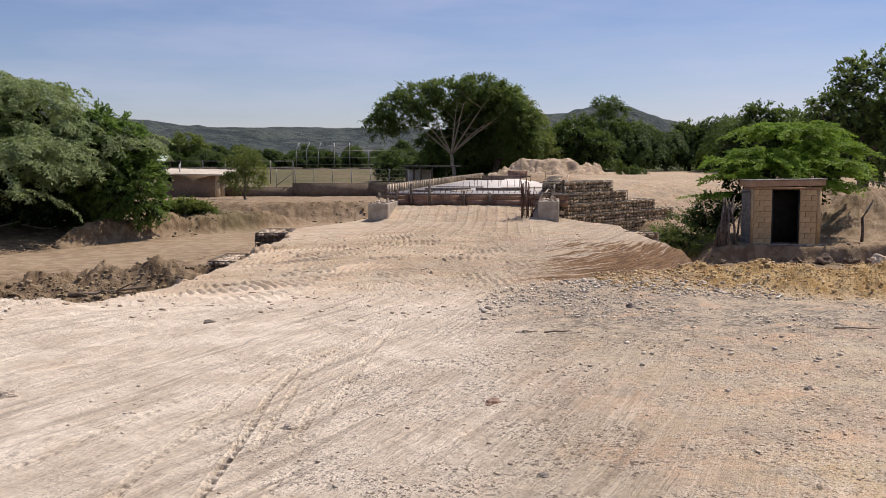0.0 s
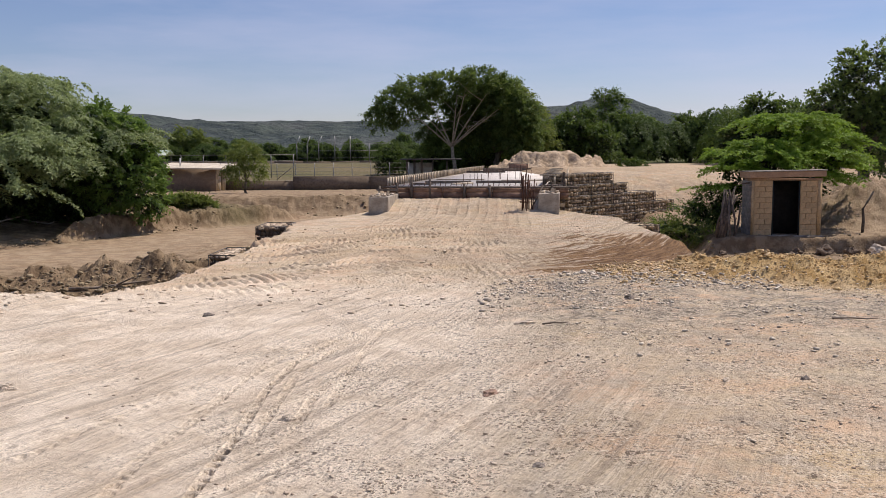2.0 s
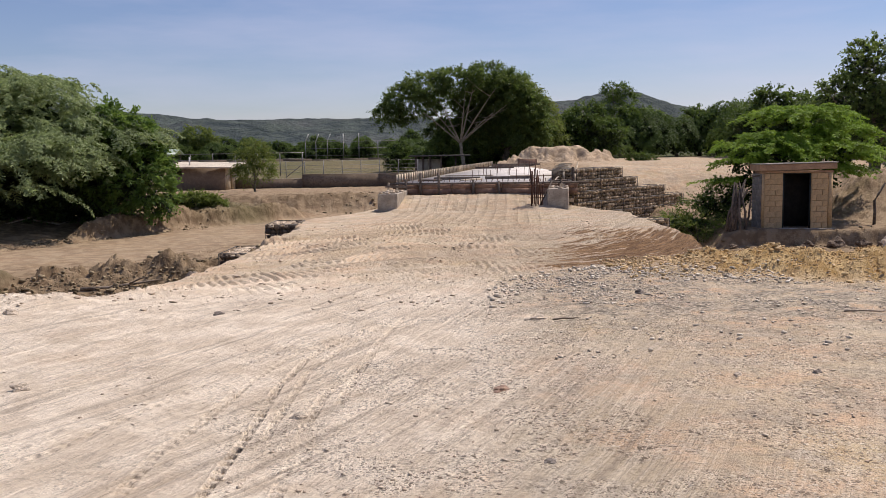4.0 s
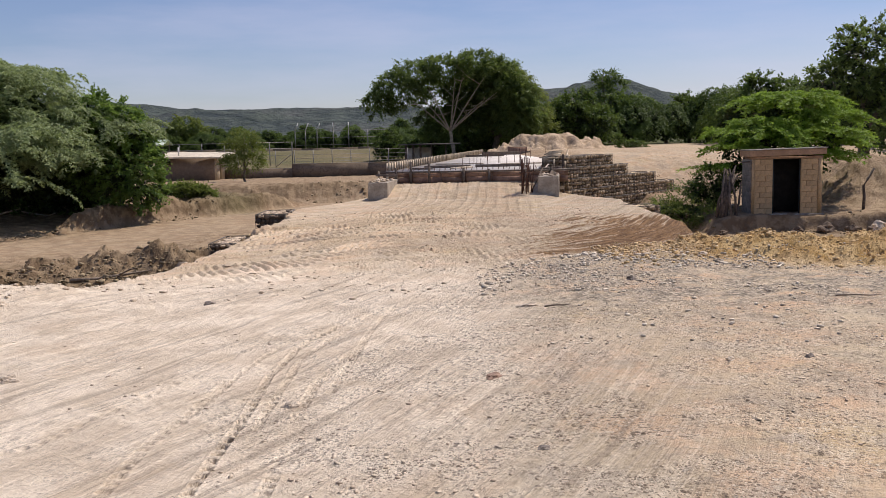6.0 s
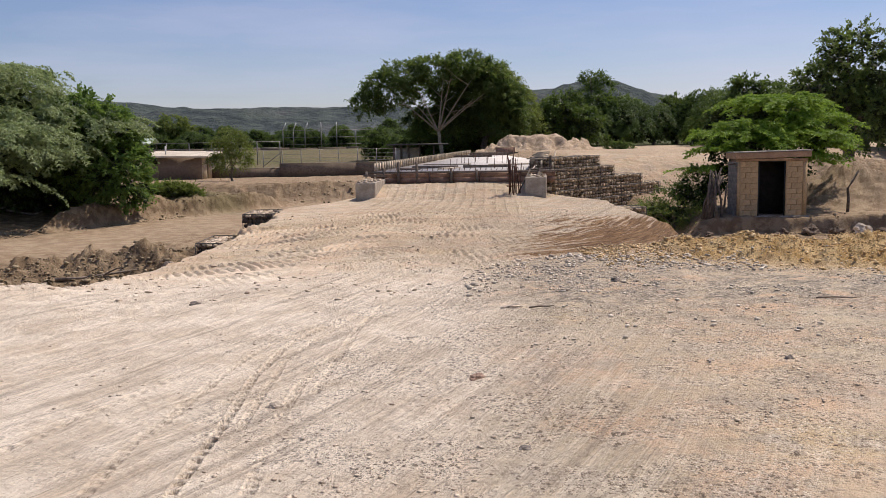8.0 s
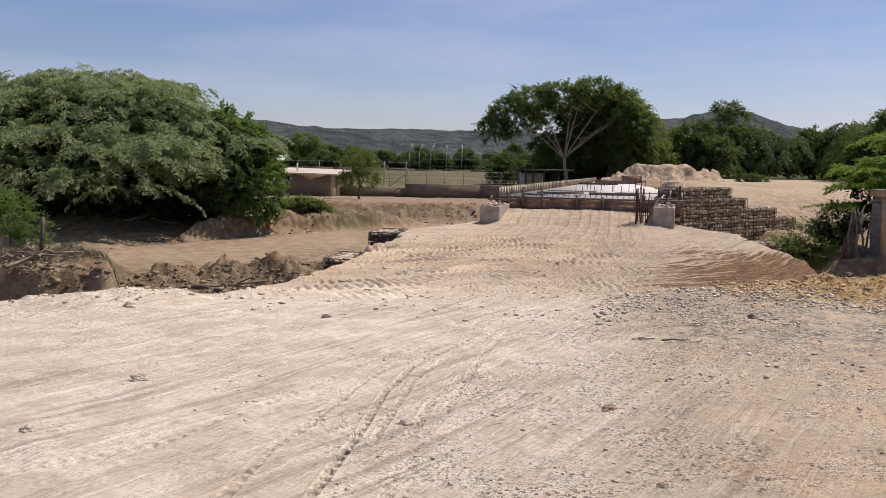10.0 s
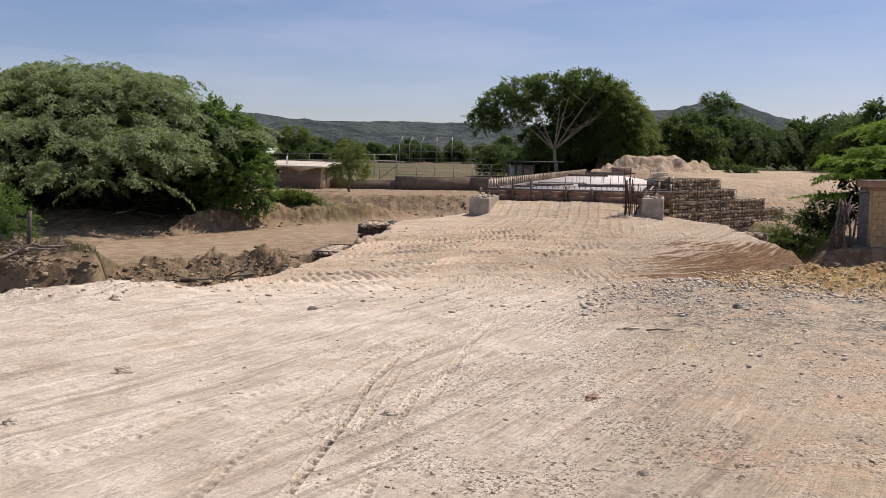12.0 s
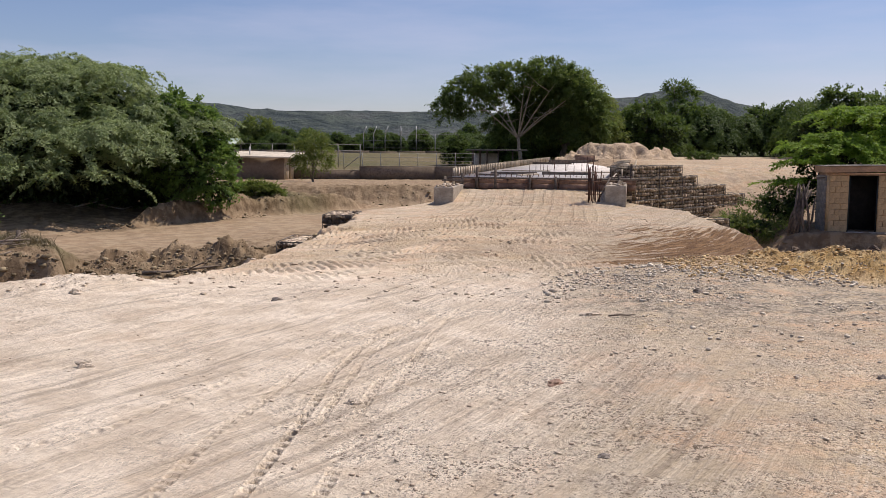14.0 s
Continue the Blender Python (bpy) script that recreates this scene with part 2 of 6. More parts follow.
GROUND = ground_material()
CONCRETE = plain("weathered_concrete", (0.46, 0.40, 0.32), (0.33, 0.28, 0.22), 2.5, 0.9, 0.4, 0.01)
SLAB = plain("pale_deck_concrete", (0.84, 0.78, 0.70), (0.70, 0.64, 0.57), 0.8, 0.9, 0.4, 0.01)
FORM = plain("red_brown_form_board", (0.33, 0.20, 0.135), (0.22, 0.13, 0.09), 3.0, 0.8, 0.4, 0.006, spread=0.25)
PINE = plain("pale_form_timber", (0.66, 0.55, 0.40), (0.50, 0.40, 0.28), 5.0, 0.8, 0.4, 0.006, spread=0.25)
DARKWOOD = plain("grey_weathered_wood", (0.20, 0.155, 0.12), (0.10, 0.08, 0.065), 9.0, 0.9, 0.7, 0.01, spread=0.25)
RUST = plain("rusty_steel", (0.16, 0.075, 0.045), (0.07, 0.035, 0.025), 14.0, 0.7, 0.5, 0.004, 0.5)
CAGEWIRE = plain("dull_basket_wire", (0.15, 0.135, 0.12), (0.09, 0.08, 0.07), 20.0, 0.6, 0.2, 0.002, 0.4)
WIRE = plain("galvanised_wire", (0.33, 0.32, 0.30), (0.2, 0.19, 0.18), 20.0, 0.5, 0.2, 0.002, 0.8)
STONE = islands("gabion_stone", (0.22, 0.165, 0.10), (0.80, 0.63, 0.43), 0.9)
# darker copy of the gabion stone, for basket faces turned from the sun
SHADESTONE = islands("shaded_gabion_stone", (0.07, 0.052, 0.04), (0.26, 0.19, 0.13), 0.9)
# dark brown that stands for shade in the gaps between basket stones
SHADEFILL = plain("gap_shade_fill", (0.14, 0.11, 0.08), (0.09, 0.07, 0.05), 6.0, 0.95)
RUBBLE = islands("earth_clods", (0.15, 0.112, 0.062), (0.47, 0.37, 0.225), 0.95)
OCHRE = islands("ochre_clods", (0.50, 0.33, 0.14), (0.80, 0.60, 0.34), 0.95)
GRIT = islands("grey_gravel_stones", (0.42, 0.355, 0.275), (0.90, 0.79, 0.63), 0.9, 0.25)
DEADWOOD = plain("bleached_deadwood", (0.36, 0.29, 0.22), (0.19, 0.145, 0.105), 7.0, 0.9, 0.7, 0.01, spread=0.3)
PEBBLE = islands("pale_pebbles", (0.46, 0.35, 0.245), (0.80, 0.66, 0.49), 0.92)
BLOCK = plain("tan_painted_block", (0.66, 0.46, 0.25), (0.55, 0.38, 0.20), 3.0, 0.85, 0.4, 0.008, spread=0.10)
GREYBLOCK = plain("grey_concrete_block", (0.32, 0.29, 0.25), (0.21, 0.19, 0.165), 4.0, 0.9, 0.5, 0.01, spread=0.14)
LINTEL = plain("orange_brown_concrete", (0.52, 0.33, 0.20), (0.40, 0.25, 0.15), 3.0, 0.85, 0.4, 0.008)
RENDER = plain("dull_brown_render", (0.25, 0.185, 0.13), (0.21, 0.155, 0.11), 3.5, 0.9, 0.4, 0.01)
ROOF = plain("pale_roof_slab", (0.72, 0.63, 0.49), (0.56, 0.48, 0.37), 1.0, 0.85, 0.3, 0.01)
WALLGREY = plain("grey_brown_block_wall", (0.24, 0.18, 0.125), (0.16, 0.12, 0.085), 0.8, 0.9, 0.4, 0.01)
# paler than the hut's other walls, to stand for sun on one side
SUNLITWALL = plain("sunlit_beige_wall", (0.52, 0.42, 0.28), (0.42, 0.335, 0.22), 0.5, 0.9, 0.3, 0.01)
DARKROOF = plain("dark_sheet_roof", (0.10, 0.09, 0.085), (0.06, 0.055, 0.05), 2.0, 0.7, 0.3, 0.01)
GREENROOF = plain("pale_green_roof_sheet", (0.36, 0.45, 0.36), (0.28, 0.36, 0.28), 2.0, 0.5, 0.2, 0.004)
WHITE = plain("white_paint", (0.74, 0.72, 0.68), (0.6, 0.58, 0.54), 3.0, 0.6, 0.2, 0.004)
DOORDARK = plain("dark_green_door_paint", (0.03, 0.045, 0.04), (0.015, 0.02, 0.02), 4.0, 0.6, 0.3, 0.004)
BARK = plain("grey_bark", (0.26, 0.215, 0.165), (0.13, 0.105, 0.08), 5.0, 0.95, 0.8, 0.03)
PALEBARK = plain("pale_bark", (0.40, 0.34, 0.25), (0.25, 0.21, 0.15), 4.0, 0.95, 0.7, 0.03)
# near black: the dimness inside the shed, put into the wall colour
SHADEWALL = plain("shade_black_block", (0.035, 0.03, 0.027), (0.02, 0.018, 0.016), 4.0, 0.95)
LEAF_FEATHER = leafy("feathery_leaves", (0.25, 0.32, 0.150), (0.50, 0.58, 0.290), 0.52)
LEAF_DARK = leafy("dark_leaves", (0.082, 0.132, 0.044), (0.210, 0.285, 0.092), 0.6)
LEAF_MID = leafy("mid_green_leaves", (0.055, 0.105, 0.025), (0.16, 0.235, 0.06), 0.45)
LEAF_BRIGHT = leafy("bright_green_leaves", (0.19, 0.33, 0.035), (0.37, 0.54, 0.08), 0.55)
LEAF_OLIVE = leafy("olive_leaves", (0.140, 0.180, 0.048), (0.290, 0.335, 0.098), 0.62)
# near-black green: the shade deep inside crowns, put into leaf colour
LEAF_SHADE = leafy("shade_dark_foliage", (0.016, 0.028, 0.010), (0.040, 0.066, 0.020), 0.15)
DRYGRASS = leafy("dry_grass", (0.19, 0.145, 0.08), (0.36, 0.29, 0.17), 0.08)
LEAF_SHRUB = leafy("broad_green_leaves", (0.10, 0.19, 0.045), (0.25, 0.38, 0.10), 0.55)


def hill_material():
    m, nt, bsdf = nodes_of("scrub_hillside")
    co = place_of(nt)
    big, mid, tiny = noise_of(nt, co, 0.006, 5), noise_of(nt, co, 0.03, 6, 0.65), noise_of(nt, co, 0.2, 4, 0.7)
    c = mixed(nt, ranged(nt, mid, 0.42, 0.58), (0.022, 0.036, 0.040), (0.082, 0.104, 0.086))
    c = mixed(nt, ranged(nt, big, 0.48, 0.6, 0.0, 0.7), c, (0.11, 0.115, 0.110))
    c = mixed(nt, ranged(nt, tiny, 0.48, 0.58, 0.0, 0.8), c, (0.042, 0.060, 0.050))
    nt.links.new(c, bsdf.inputs["Base Color"])
    bsdf.inputs["Roughness"].default_value = 1.0
    bumped(nt, bsdf, mid, 1.0, 26.0)
    return m


HILL = hill_material()


# ---------------------------------------------------------------- mesh helpers
class Pile:
    """Gathers vertices and faces; becomes one mesh."""

    def __init__(self):
        self.v, self.f, self.n = [], [], 0

    def put(self, verts, faces):
        verts = np.asarray(verts, float).reshape(-1, 3)
        self.v.append(verts)
        for block in (faces if isinstance(faces, list) else [faces]):
            self.f.append(np.asarray(block, np.int64) + self.n)
        self.n += len(verts)

    def box(self, lo, hi, m=None):
        x0, y0, z0 = lo
        x1, y1, z1 = hi
        v = np.array([(x, y, z) for z in (z0, z1) for x, y in ((x0, y0), (x1, y0), (x1, y1), (x0, y1))], float)
        if m is not None:
            r = np.array(m)
            v = v @ r[:3, :3].T + r[:3, 3]
        self.put(v, np.array([(3, 2, 1, 0), (4, 5, 6, 7), (0, 1, 5, 4), (1, 2, 6, 5), (2, 3, 7, 6), (3, 0, 4, 7)]))
        return self

    def tube(self, points, radii, sides=6):
        p = np.asarray(points, float)
        r = np.broadcast_to(np.asarray(radii, float), (len(p),))
        t = np.gradient(p, axis=0)
        t /= np.linalg.norm(t, axis=1)[:, None] + 1e-9
        ref = np.where(np.abs(t[:, 2:3]) < 0.9, (0, 0, 1.0), (1.0, 0, 0))
        u = np.cross(t, ref)
        u /= np.linalg.norm(u, axis=1)[:, None] + 1e-9
        w = np.cross(t, u)
        ang = np.linspace(0, 2 * np.pi, sides, endpoint=False)
        ring = (np.cos(ang)[None, :, None] * u[:, None] + np.sin(ang)[None, :, None] * w[:, None]) * r[:, None, None]
        v = (p[:, None] + ring).reshape(-1, 3)
        i = np.arange((len(p) - 1) * sides)
        a, k = i // sides * sides, i % sides
        b = a + (k + 1) % sides
        f = np.stack([a + k, b, b + sides, a + k + sides], 1)
        n = (len(p) - 1) * sides
        caps = [np.arange(sides)[None, ::-1], (n + np.arange(sides))[None]]
        self.put(v, [f] + caps)
        return self

    def mesh(self, name, material, smooth=False):
        me = bpy.data.meshes.new(name)
        verts = np.concatenate(self.v)
        loops = np.concatenate([b.ravel() for b in self.f])
        sizes = np.concatenate([np.full(len(b), b.shape[1]) for b in self.f])
        me.vertices.add(len(verts))
        me.vertices.foreach_set("co", verts.astype(np.float32).ravel())
        me.loops.add(len(loops))
        me.loops.foreach_set("vertex_index", loops.astype(np.int32))
        me.polygons.add(len(sizes))
        me.polygons.foreach_set("loop_start", np.concatenate([[0], np.cumsum(sizes)[:-1]]).astype(np.int32))
        me.polygons.foreach_set("loop_total", sizes.astype(np.int32))
        if smooth:
            me.polygons.foreach_set("use_smooth", np.ones(len(sizes), bool))
        me.update(calc_edges=True)
        me.validate()
        me.materials.append(material)
        return me


def part(name, shape, material, parent=None, label="", at=None, smooth=False):
    """Links a Pile, a bmesh or a ready mesh as one object under a thing or a part."""
    if isinstance(shape, Pile):
        shape = shape.mesh(name, material, smooth)
    elif isinstance(shape, bmesh.types.BMesh):
        bm, shape = shape, bpy.data.meshes.new(name)
        bm.to_mesh(shape)
        bm.free()
        shape.materials.append(material)
    ob = new(name, shape)
    if parent is not None:
        ob.parent = parent
    if at is not None:
        ob.matrix_basis = at
    if label:
        tagged(ob, label)
    return ob


def thing(name, at, label, category, group="", kind=""):
    ob = new(name)
    ob.matrix_basis = at
    return tagged(ob, label, category, group, kind)


def worn_box(sx, sy, sz, bevel=0.02, jitter=0.0, seed=0):
    """A box on z = 0, centred in x and y, with bevelled and slightly uneven edges."""
    bm = bmesh.new()
    bmesh.ops.create_cube(bm, size=1.0, matrix=Matrix.Translation((0, 0, sz / 2)) @ Matrix.Diagonal((sx, sy, sz, 1)))
    bmesh.ops.bevel(bm, geom=bm.edges[:], offset=bevel, segments=1, affect="EDGES")
    rnd = random.Random(seed)
    for v in bm.verts:
        v.co += Vector([rnd.uniform(-jitter, jitter) for _ in range(3)])
    return bm


def fade(x, lo, hi):
    t = np.clip((x - lo) / (hi - lo), 0, 1)
    return t * t * (3 - 2 * t)


def waves(x, y, scale, seed=0, octaves=3, gain=0.5):
    """Smooth value noise about 0, from -1 to 1."""
    total, amp, norm = 0.0, 1.0, 0.0
    x, y = np.asarray(x, np.float32), np.asarray(y, np.float32)

    def corner(h):
        h = (h ^ (h >> np.uint32(13))) * np.uint32(1274126177)
        return ((h ^ (h >> np.uint32(16))) & np.uint32(0xFFFF)).astype(np.float32)

    for o in range(octaves):
        u, w = x / scale * 2 ** o + 31.7 * o, y / scale * 2 ** o + 17.3 * o
        i, j = np.floor(u), np.floor(w)
        fu, fw = u - i, w - j
        fu, fw = fu * fu * (3 - 2 * fu), fw * fw * (3 - 2 * fw)
        hi = i.astype(np.int64).astype(np.uint32) * np.uint32(374761393)
        hj = j.astype(np.int64).astype(np.uint32) * np.uint32(668265263) + np.uint32((seed + o) * 974634777 & 0xFFFFFFFF)
        hi2, hj2 = hi + np.uint32(374761393), hj + np.uint32(668265263)
        low, top = corner(hi + hj), corner(hi + hj2)
        low, top = low + (corner(hi2 + hj) - low) * fu, top + (corner(hi2 + hj2) - top) * fu
        total = total + amp * (low + (top - low) * fw) * (2 / 65535.0) - amp
        norm, amp = norm + amp, amp * gain
    return total / norm


def along(x, y, line):
    """Distance from a line in the plan, the way gone along it, and the side (positive to its left)."""
    best = np.full(x.shape, 1e9)
    way, side = np.zeros(x.shape), np.zeros(x.shape)
    gone = 0.0
    for (x0, y0), (x1, y1) in zip(line[:-1], line[1:]):
        dx, dy = x1 - x0, y1 - y0
        n = math.hypot(dx, dy)
        t = np.clip(((x - x0) * dx + (y - y0) * dy) / n ** 2, 0, 1)
        d = np.hypot(x - x0 - t * dx, y - y0 - t * dy)
        near = d < best
        best = np.where(near, d, best)
        way = np.where(near, gone + t * n, way)
        side = np.where(near, (dx * (y - y0) - dy * (x - x0)) / n, side)
        gone += n
    return best, way, side


# ---------------------------------------------------------------- the lie of the land
def bridge_pose(x=0.0, y=0.0, z=0.0):
    """The bridge's own axes: x across it, y along it, from the middle of its near edge."""
    return pose(1.35, 38.6, 0.27, 0, 0, -8.1) @ Matrix.Translation((x, y, z))


def land(x, y):
    """Height of the ground and the kinds of soil on it."""
    r = np.hypot(x, y)
    # valley floor with the low road through it, rising to fields beyond
    z = np.full(x.shape, -1.95) + 0.10 * waves(x, y, 6.0, 3)
    z = z - 0.5 * fade(y, 30, 36) * fade(-np.abs(x - 3.5), -9, -4) * (1 - fade(y, 60, 75))
    # far bank of the stream, west of the bridge
    bank_y = 50.5 + 0.10 * (x + 10) + 0.9 * waves(x, y, 5.0, 5) + 8.0 * fade(x, -5, 0)
    top = -0.85 - 0.018 * np.clip(y - 56, -10, 18) + 0.034 * np.clip(y - 80, 0, 54) + 0.08 * waves(x, y, 4.0, 7)
    slope = fade(y, bank_y + 1.9, bank_y + 3.9)
    west = 1 - fade(x, 2, 8)
    z = z * (1 - slope * west) + top * slope * west
    # left, under the great tree, the bank comes nearer
    foot, _, foot_side = along(x, y, ((-60, 35), (-24, 33.5), (-17.3, 33.2), (-16.2, 36.0), (-15.1, 38.2), (-14.1, 40.5), (-12.5, 43.6), (-10.4, 47.3), (-7, 53)))
    steep = fade(x, -16.6, -15.4)
    inward = np.where(foot_side > 0, foot, -foot) + 0.42 * waves(x, y, 1.6, 9, 5, 0.65)
    near_bank = (steep * fade(inward, 0.05, 0.55) + (1 - steep) * fade(inward, -0.5, 8.5)) * (1 - fade(y, 49, 53))
    z = z + near_bank * (0.92 + (0.12 + 0.28 * steep) * waves(x, y, 1.5, 10, 6, 0.68)) * (1 - slope)
    z = z + 1.6 * slope * (1 - slope) * waves(x, y, 1.1, 12, 5, 0.65) * west
    # far side of the stream, east of the bridge: high ground with the dirt road
    ex = x - 4.0
    east = fade(x, 2, 7) * fade(y + 0.25 * waves(x, y, 3, 11), 43 + 0.42 * np.maximum(ex, 0), 56 + 0.35 * np.maximum(ex, 0))
    high = 0.35 + 0.006 * (y - 60) + 0.06 * waves(x, y, 5, 13)
    high = np.clip(high, -1, 0.7)
    z = z * (1 - east) + high * east
    # terrace of the shed, and the slope behind it
    shed = fade(x + 0.25 * waves(x, y, 1.3, 14), 9.2, 10.4) * fade(y + 0.30 * waves(x, y, 1.1, 15, 4, 0.6), 31.75, 32.05)
    terrace = -1.38 + 0.05 * waves(x, y, 2.0, 16)
    z = z * (1 - shed) + np.maximum(terrace, z) * shed
    rise = fade(x + 0.3 * waves(x, y, 1.2, 60), 14.5, 17.2) * fade(y, 34.4, 38.0) * (1 - fade(y, 46, 58))
    z = z + rise * (1.40 + 0.5 * waves(x, y, 2.0, 17, 5, 0.65) + 0.42 * waves(x, y, 0.7, 59, 4, 0.65))
    # west cut bank, and the rubble bank next to it
    edge = -x - np.clip(0.515 * y, 8.0, 11.5) + 0.10 + 0.36 * waves(x, y, 1.5, 18, 4, 0.55)
    cut = fade(edge, -0.15, 0.45) * fade(y + 0.45 * waves(x, y, 1.4, 19, 4, 0.55), 17.9, 18.8)
    cut = cut * (1 - fade(y, 22.0, 24.5))
    z = z * (1 - cut) + (-0.85 + 0.20 * waves(x, y, 0.8, 20, 5, 0.65)) * cut
    heap = np.exp(-(((y - 24.3 - 0.15 * (x + 7) + 0.5 * waves(x, y, 1.8, 21)) / 1.15) ** 2)) * fade(-x, 3.6, 5.0) * (1 - fade(-x, 10.6, 12.0))
    z = z + heap * (0.60 + 0.45 * waves(x, y, 0.9, 22, 5, 0.6)) + 0.10 * heap * np.abs(waves(x, y, 0.35, 62, 3, 0.6))
    # the stream cut that runs before both
    ditch = fade(y, 12, 16) * (1 - fade(y, 20.5, 22.8)) * (1 - cut)
    z = z - 0.5 * ditch
    # the fill: yard, then the embankment up to the bridge
    level = np.interp(y, (6, 9, 12, 15, 20, 25, 30, 35.3, 38.2, 39.0), (0, 0, -0.08, -0.17, -0.34, -0.53, -0.70, -0.74, -0.24, -0.24))
    cross = np.interp(y, (8, 12, 15, 22, 30, 36), (0, 0.10, 0.22, 0.26, 0.12, 0.05))
    mid_x = np.interp(y, (8, 20, 38), (0.5, 0.6, 1.2))
    left = np.interp(y, (4, 7.4, 8.6, 9.8, 12, 15, 20, 23.8, 24.6, 28.8, 29.9, 30.5, 33, 36, 39), (-14, -9, -5.9, -4.7, -4.15, -4.2, -4.5, -4.75, -5.0, -5.0, -5.0, -5.9, -5.1, -3.7, -3.1))
    right = np.interp(y, (11.8, 12.6, 14.2, 16.5, 20, 24, 30, 34, 36.5, 39), (90, 14, 5.6, 4.9, 5.5, 6.3, 6.6, 6.6, 5.6, 5.0))
    left = left + 0.18 * waves(x, y, 0.8, 23)
    right = right + 0.18 * waves(x, y, 0.9, 24)
    fill = level - cross * fade(np.abs(x - mid_x), 1.5, 5.5) + 0.05 * waves(x, y, 2.5, 25) * fade(y, 6, 12)
    ramp_in = fade(x, -2.9, -2.3) * (1 - fade(x, 4.0, 4.6))
    fill = np.where(y > 35.3, -0.78 * (1 - ramp_in) + fill * ramp_in, fill)
    inside = fade(x, left - 0.75, left) * (1 - fade(x, right, right + 0.8)) * (1 - fade(y, 39.0, 39.2))
    z = z * (1 - inside) + fill * inside
    # ridges pushed up along the edge of the yard
    lip, _, _ = along(x, y, ((-12, 8.1), (-5.6, 9.0), (-4.6, 9.9)))
    z = z + np.exp(-(lip / 0.45) ** 2) * (0.14 + 0.12 * waves(x, y, 0.6, 58, 4, 0.6)) * inside
    spoil, _, _ = along(x, y, ((2.5, 13.4), (3.6, 13.6), (4.6, 13.4), (5.6, 12.7), (8, 12.3), (14, 12.2)))
    heave = np.exp(-(spoil / 0.85) ** 2) * (0.40 + 0.18 * waves(x, y, 0.9, 26, 4, 0.6)) * fade(x, 2.4, 5.0)
    z = z + heave
    # soils
    yard = inside * (1 - fade(y, 36, 42))
    gx = x + 0.5 * waves(x, y, 1.3, 27)
    gravel = fade(gx, 0.2, 1.6) * fade(y + 0.5 * waves(x, y, 0.7, 28), 6.2, 9.2) * (1 - fade(y - 0.45 * x, 10.9, 11.6)) * (1 - fade(y + 0.75 * x, 14.3, 15.2)) * yard
    gravel = gravel + 0.5 * yard * (1 - fade(y, 6, 9)) * fade(waves(x, y, 1.5, 29), 0.05, 0.5) * fade(x, -1.2, 0.4)
    ochre = np.clip(np.exp(-(spoil / 1.25) ** 2) * 1.9, 0, 1) * fade(x + 0.5 * waves(x, y, 0.6, 52), 2.7, 4.2)
    brown_d, brown_way, brown_side = along(x, y, ((0.6, 13.4), (2.2, 14.6), (3.4, 16.6), (4.9, 19.6), (6.2, 23.5)))
    brown = np.exp(-(brown_d / (0.095 * y - 0.1)) ** 2) * fade(waves(brown_side, brown_way * 0.06, 0.34, 30, 5, 0.72), -0.9, -0.3) * 2.4 * fade(x, 0.5, 3.4) * yard
    stain = np.clip(0.42 * brown, 0, 1)
    brown = np.zeros(x.shape)
    road, _, _ = along(x, y, ((-40, 29), (-20, 30.0), (-13.5, 33.0), (-10.5, 40), (-8, 47), (-3, 53), (6, 56)))
    lane = np.exp(-(road / 3.4) ** 4) * (1 - near_bank)
    raw = (1 - yard) * fade(y, 10, 14) * (1 - fade(y, 26.5 + 0.8 * waves(x, y, 2, 41), 28.5)) * (1 - fade(x, -3.5, 4))
    # ditch before the shed: brown earth, coloured also for the shadow in it
    raw = np.maximum(raw, (1 - yard) * fade(x, 4.5, 7.5) * fade(y, 13.5, 17) * (1 - fade(y, 32.0, 33.2)))
    raw = np.maximum(raw, 1.35 * fade(near_bank, 0.0, 0.4) * (1 - fade(y, 50, 53)))
    brown = np.maximum(brown, raw * (0.72 + 0.4 * waves(x, y, 0.8, 42)))
    brown = np.maximum(brown, slope * west * (1 - fade(y, bank_y + 4.2, bank_y + 5.5)) * (0.75 + 0.4 * waves(x, y, 1.2, 43)))
    earth = (1 - yard) * np.clip(0.9 - 0.62 * east * fade(x, 8, 12) + 0.3 * east * waves(x, y * 0.4, 3.0, 56, 4), 0, 1) * (1 - 0.15 * lane)
    earth = np.maximum(earth, (0.30 + 0.25 * waves(x, y, 1.9, 53, 3)) * yard * fade(y, 10.5, 14.5) * (1 - 0.6 * fade(x - 0.05 * y, 0.4, 2.0)))
    brown = np.maximum(brown, rise * (0.28 + 0.8 * waves(x * 0.6 + y * 0.4, y, 0.9, 55, 4)))
    # brown earth under the great tree, painted darker for the shadow it casts
    shade_soil = np.exp(-(((x + 24.0) / 9.0) ** 4 + ((y - 41.6) / 7.2) ** 4))
    brown = np.maximum(brown, shade_soil * (0.85 + 0.3 * waves(x, y, 1.0, 54)))
    grass = fade(y + 3 * waves(x, y, 6, 31), 84 + 50 * west, 92 + 50 * west) * (1 - east * (1 - fade(y, 96, 104)))
    field = west * fade(y, 76, 79)
    brown = np.maximum(brown, field * 0.9)
    grass = np.maximum(grass, field * np.clip(0.60 + 0.3 * waves(x, y, 5.0, 63, 3), 0, 1))
    grass = np.maximum(grass, fade(-x, 9.6, 10.4) * cut * fade(y, 19.4, 20.3) * 0.7)
    grass = np.maximum(grass, np.exp(-(((x + 13.5) / 3.5) ** 2 + ((y - 47.5) / 1.8) ** 2)) * 0.8)
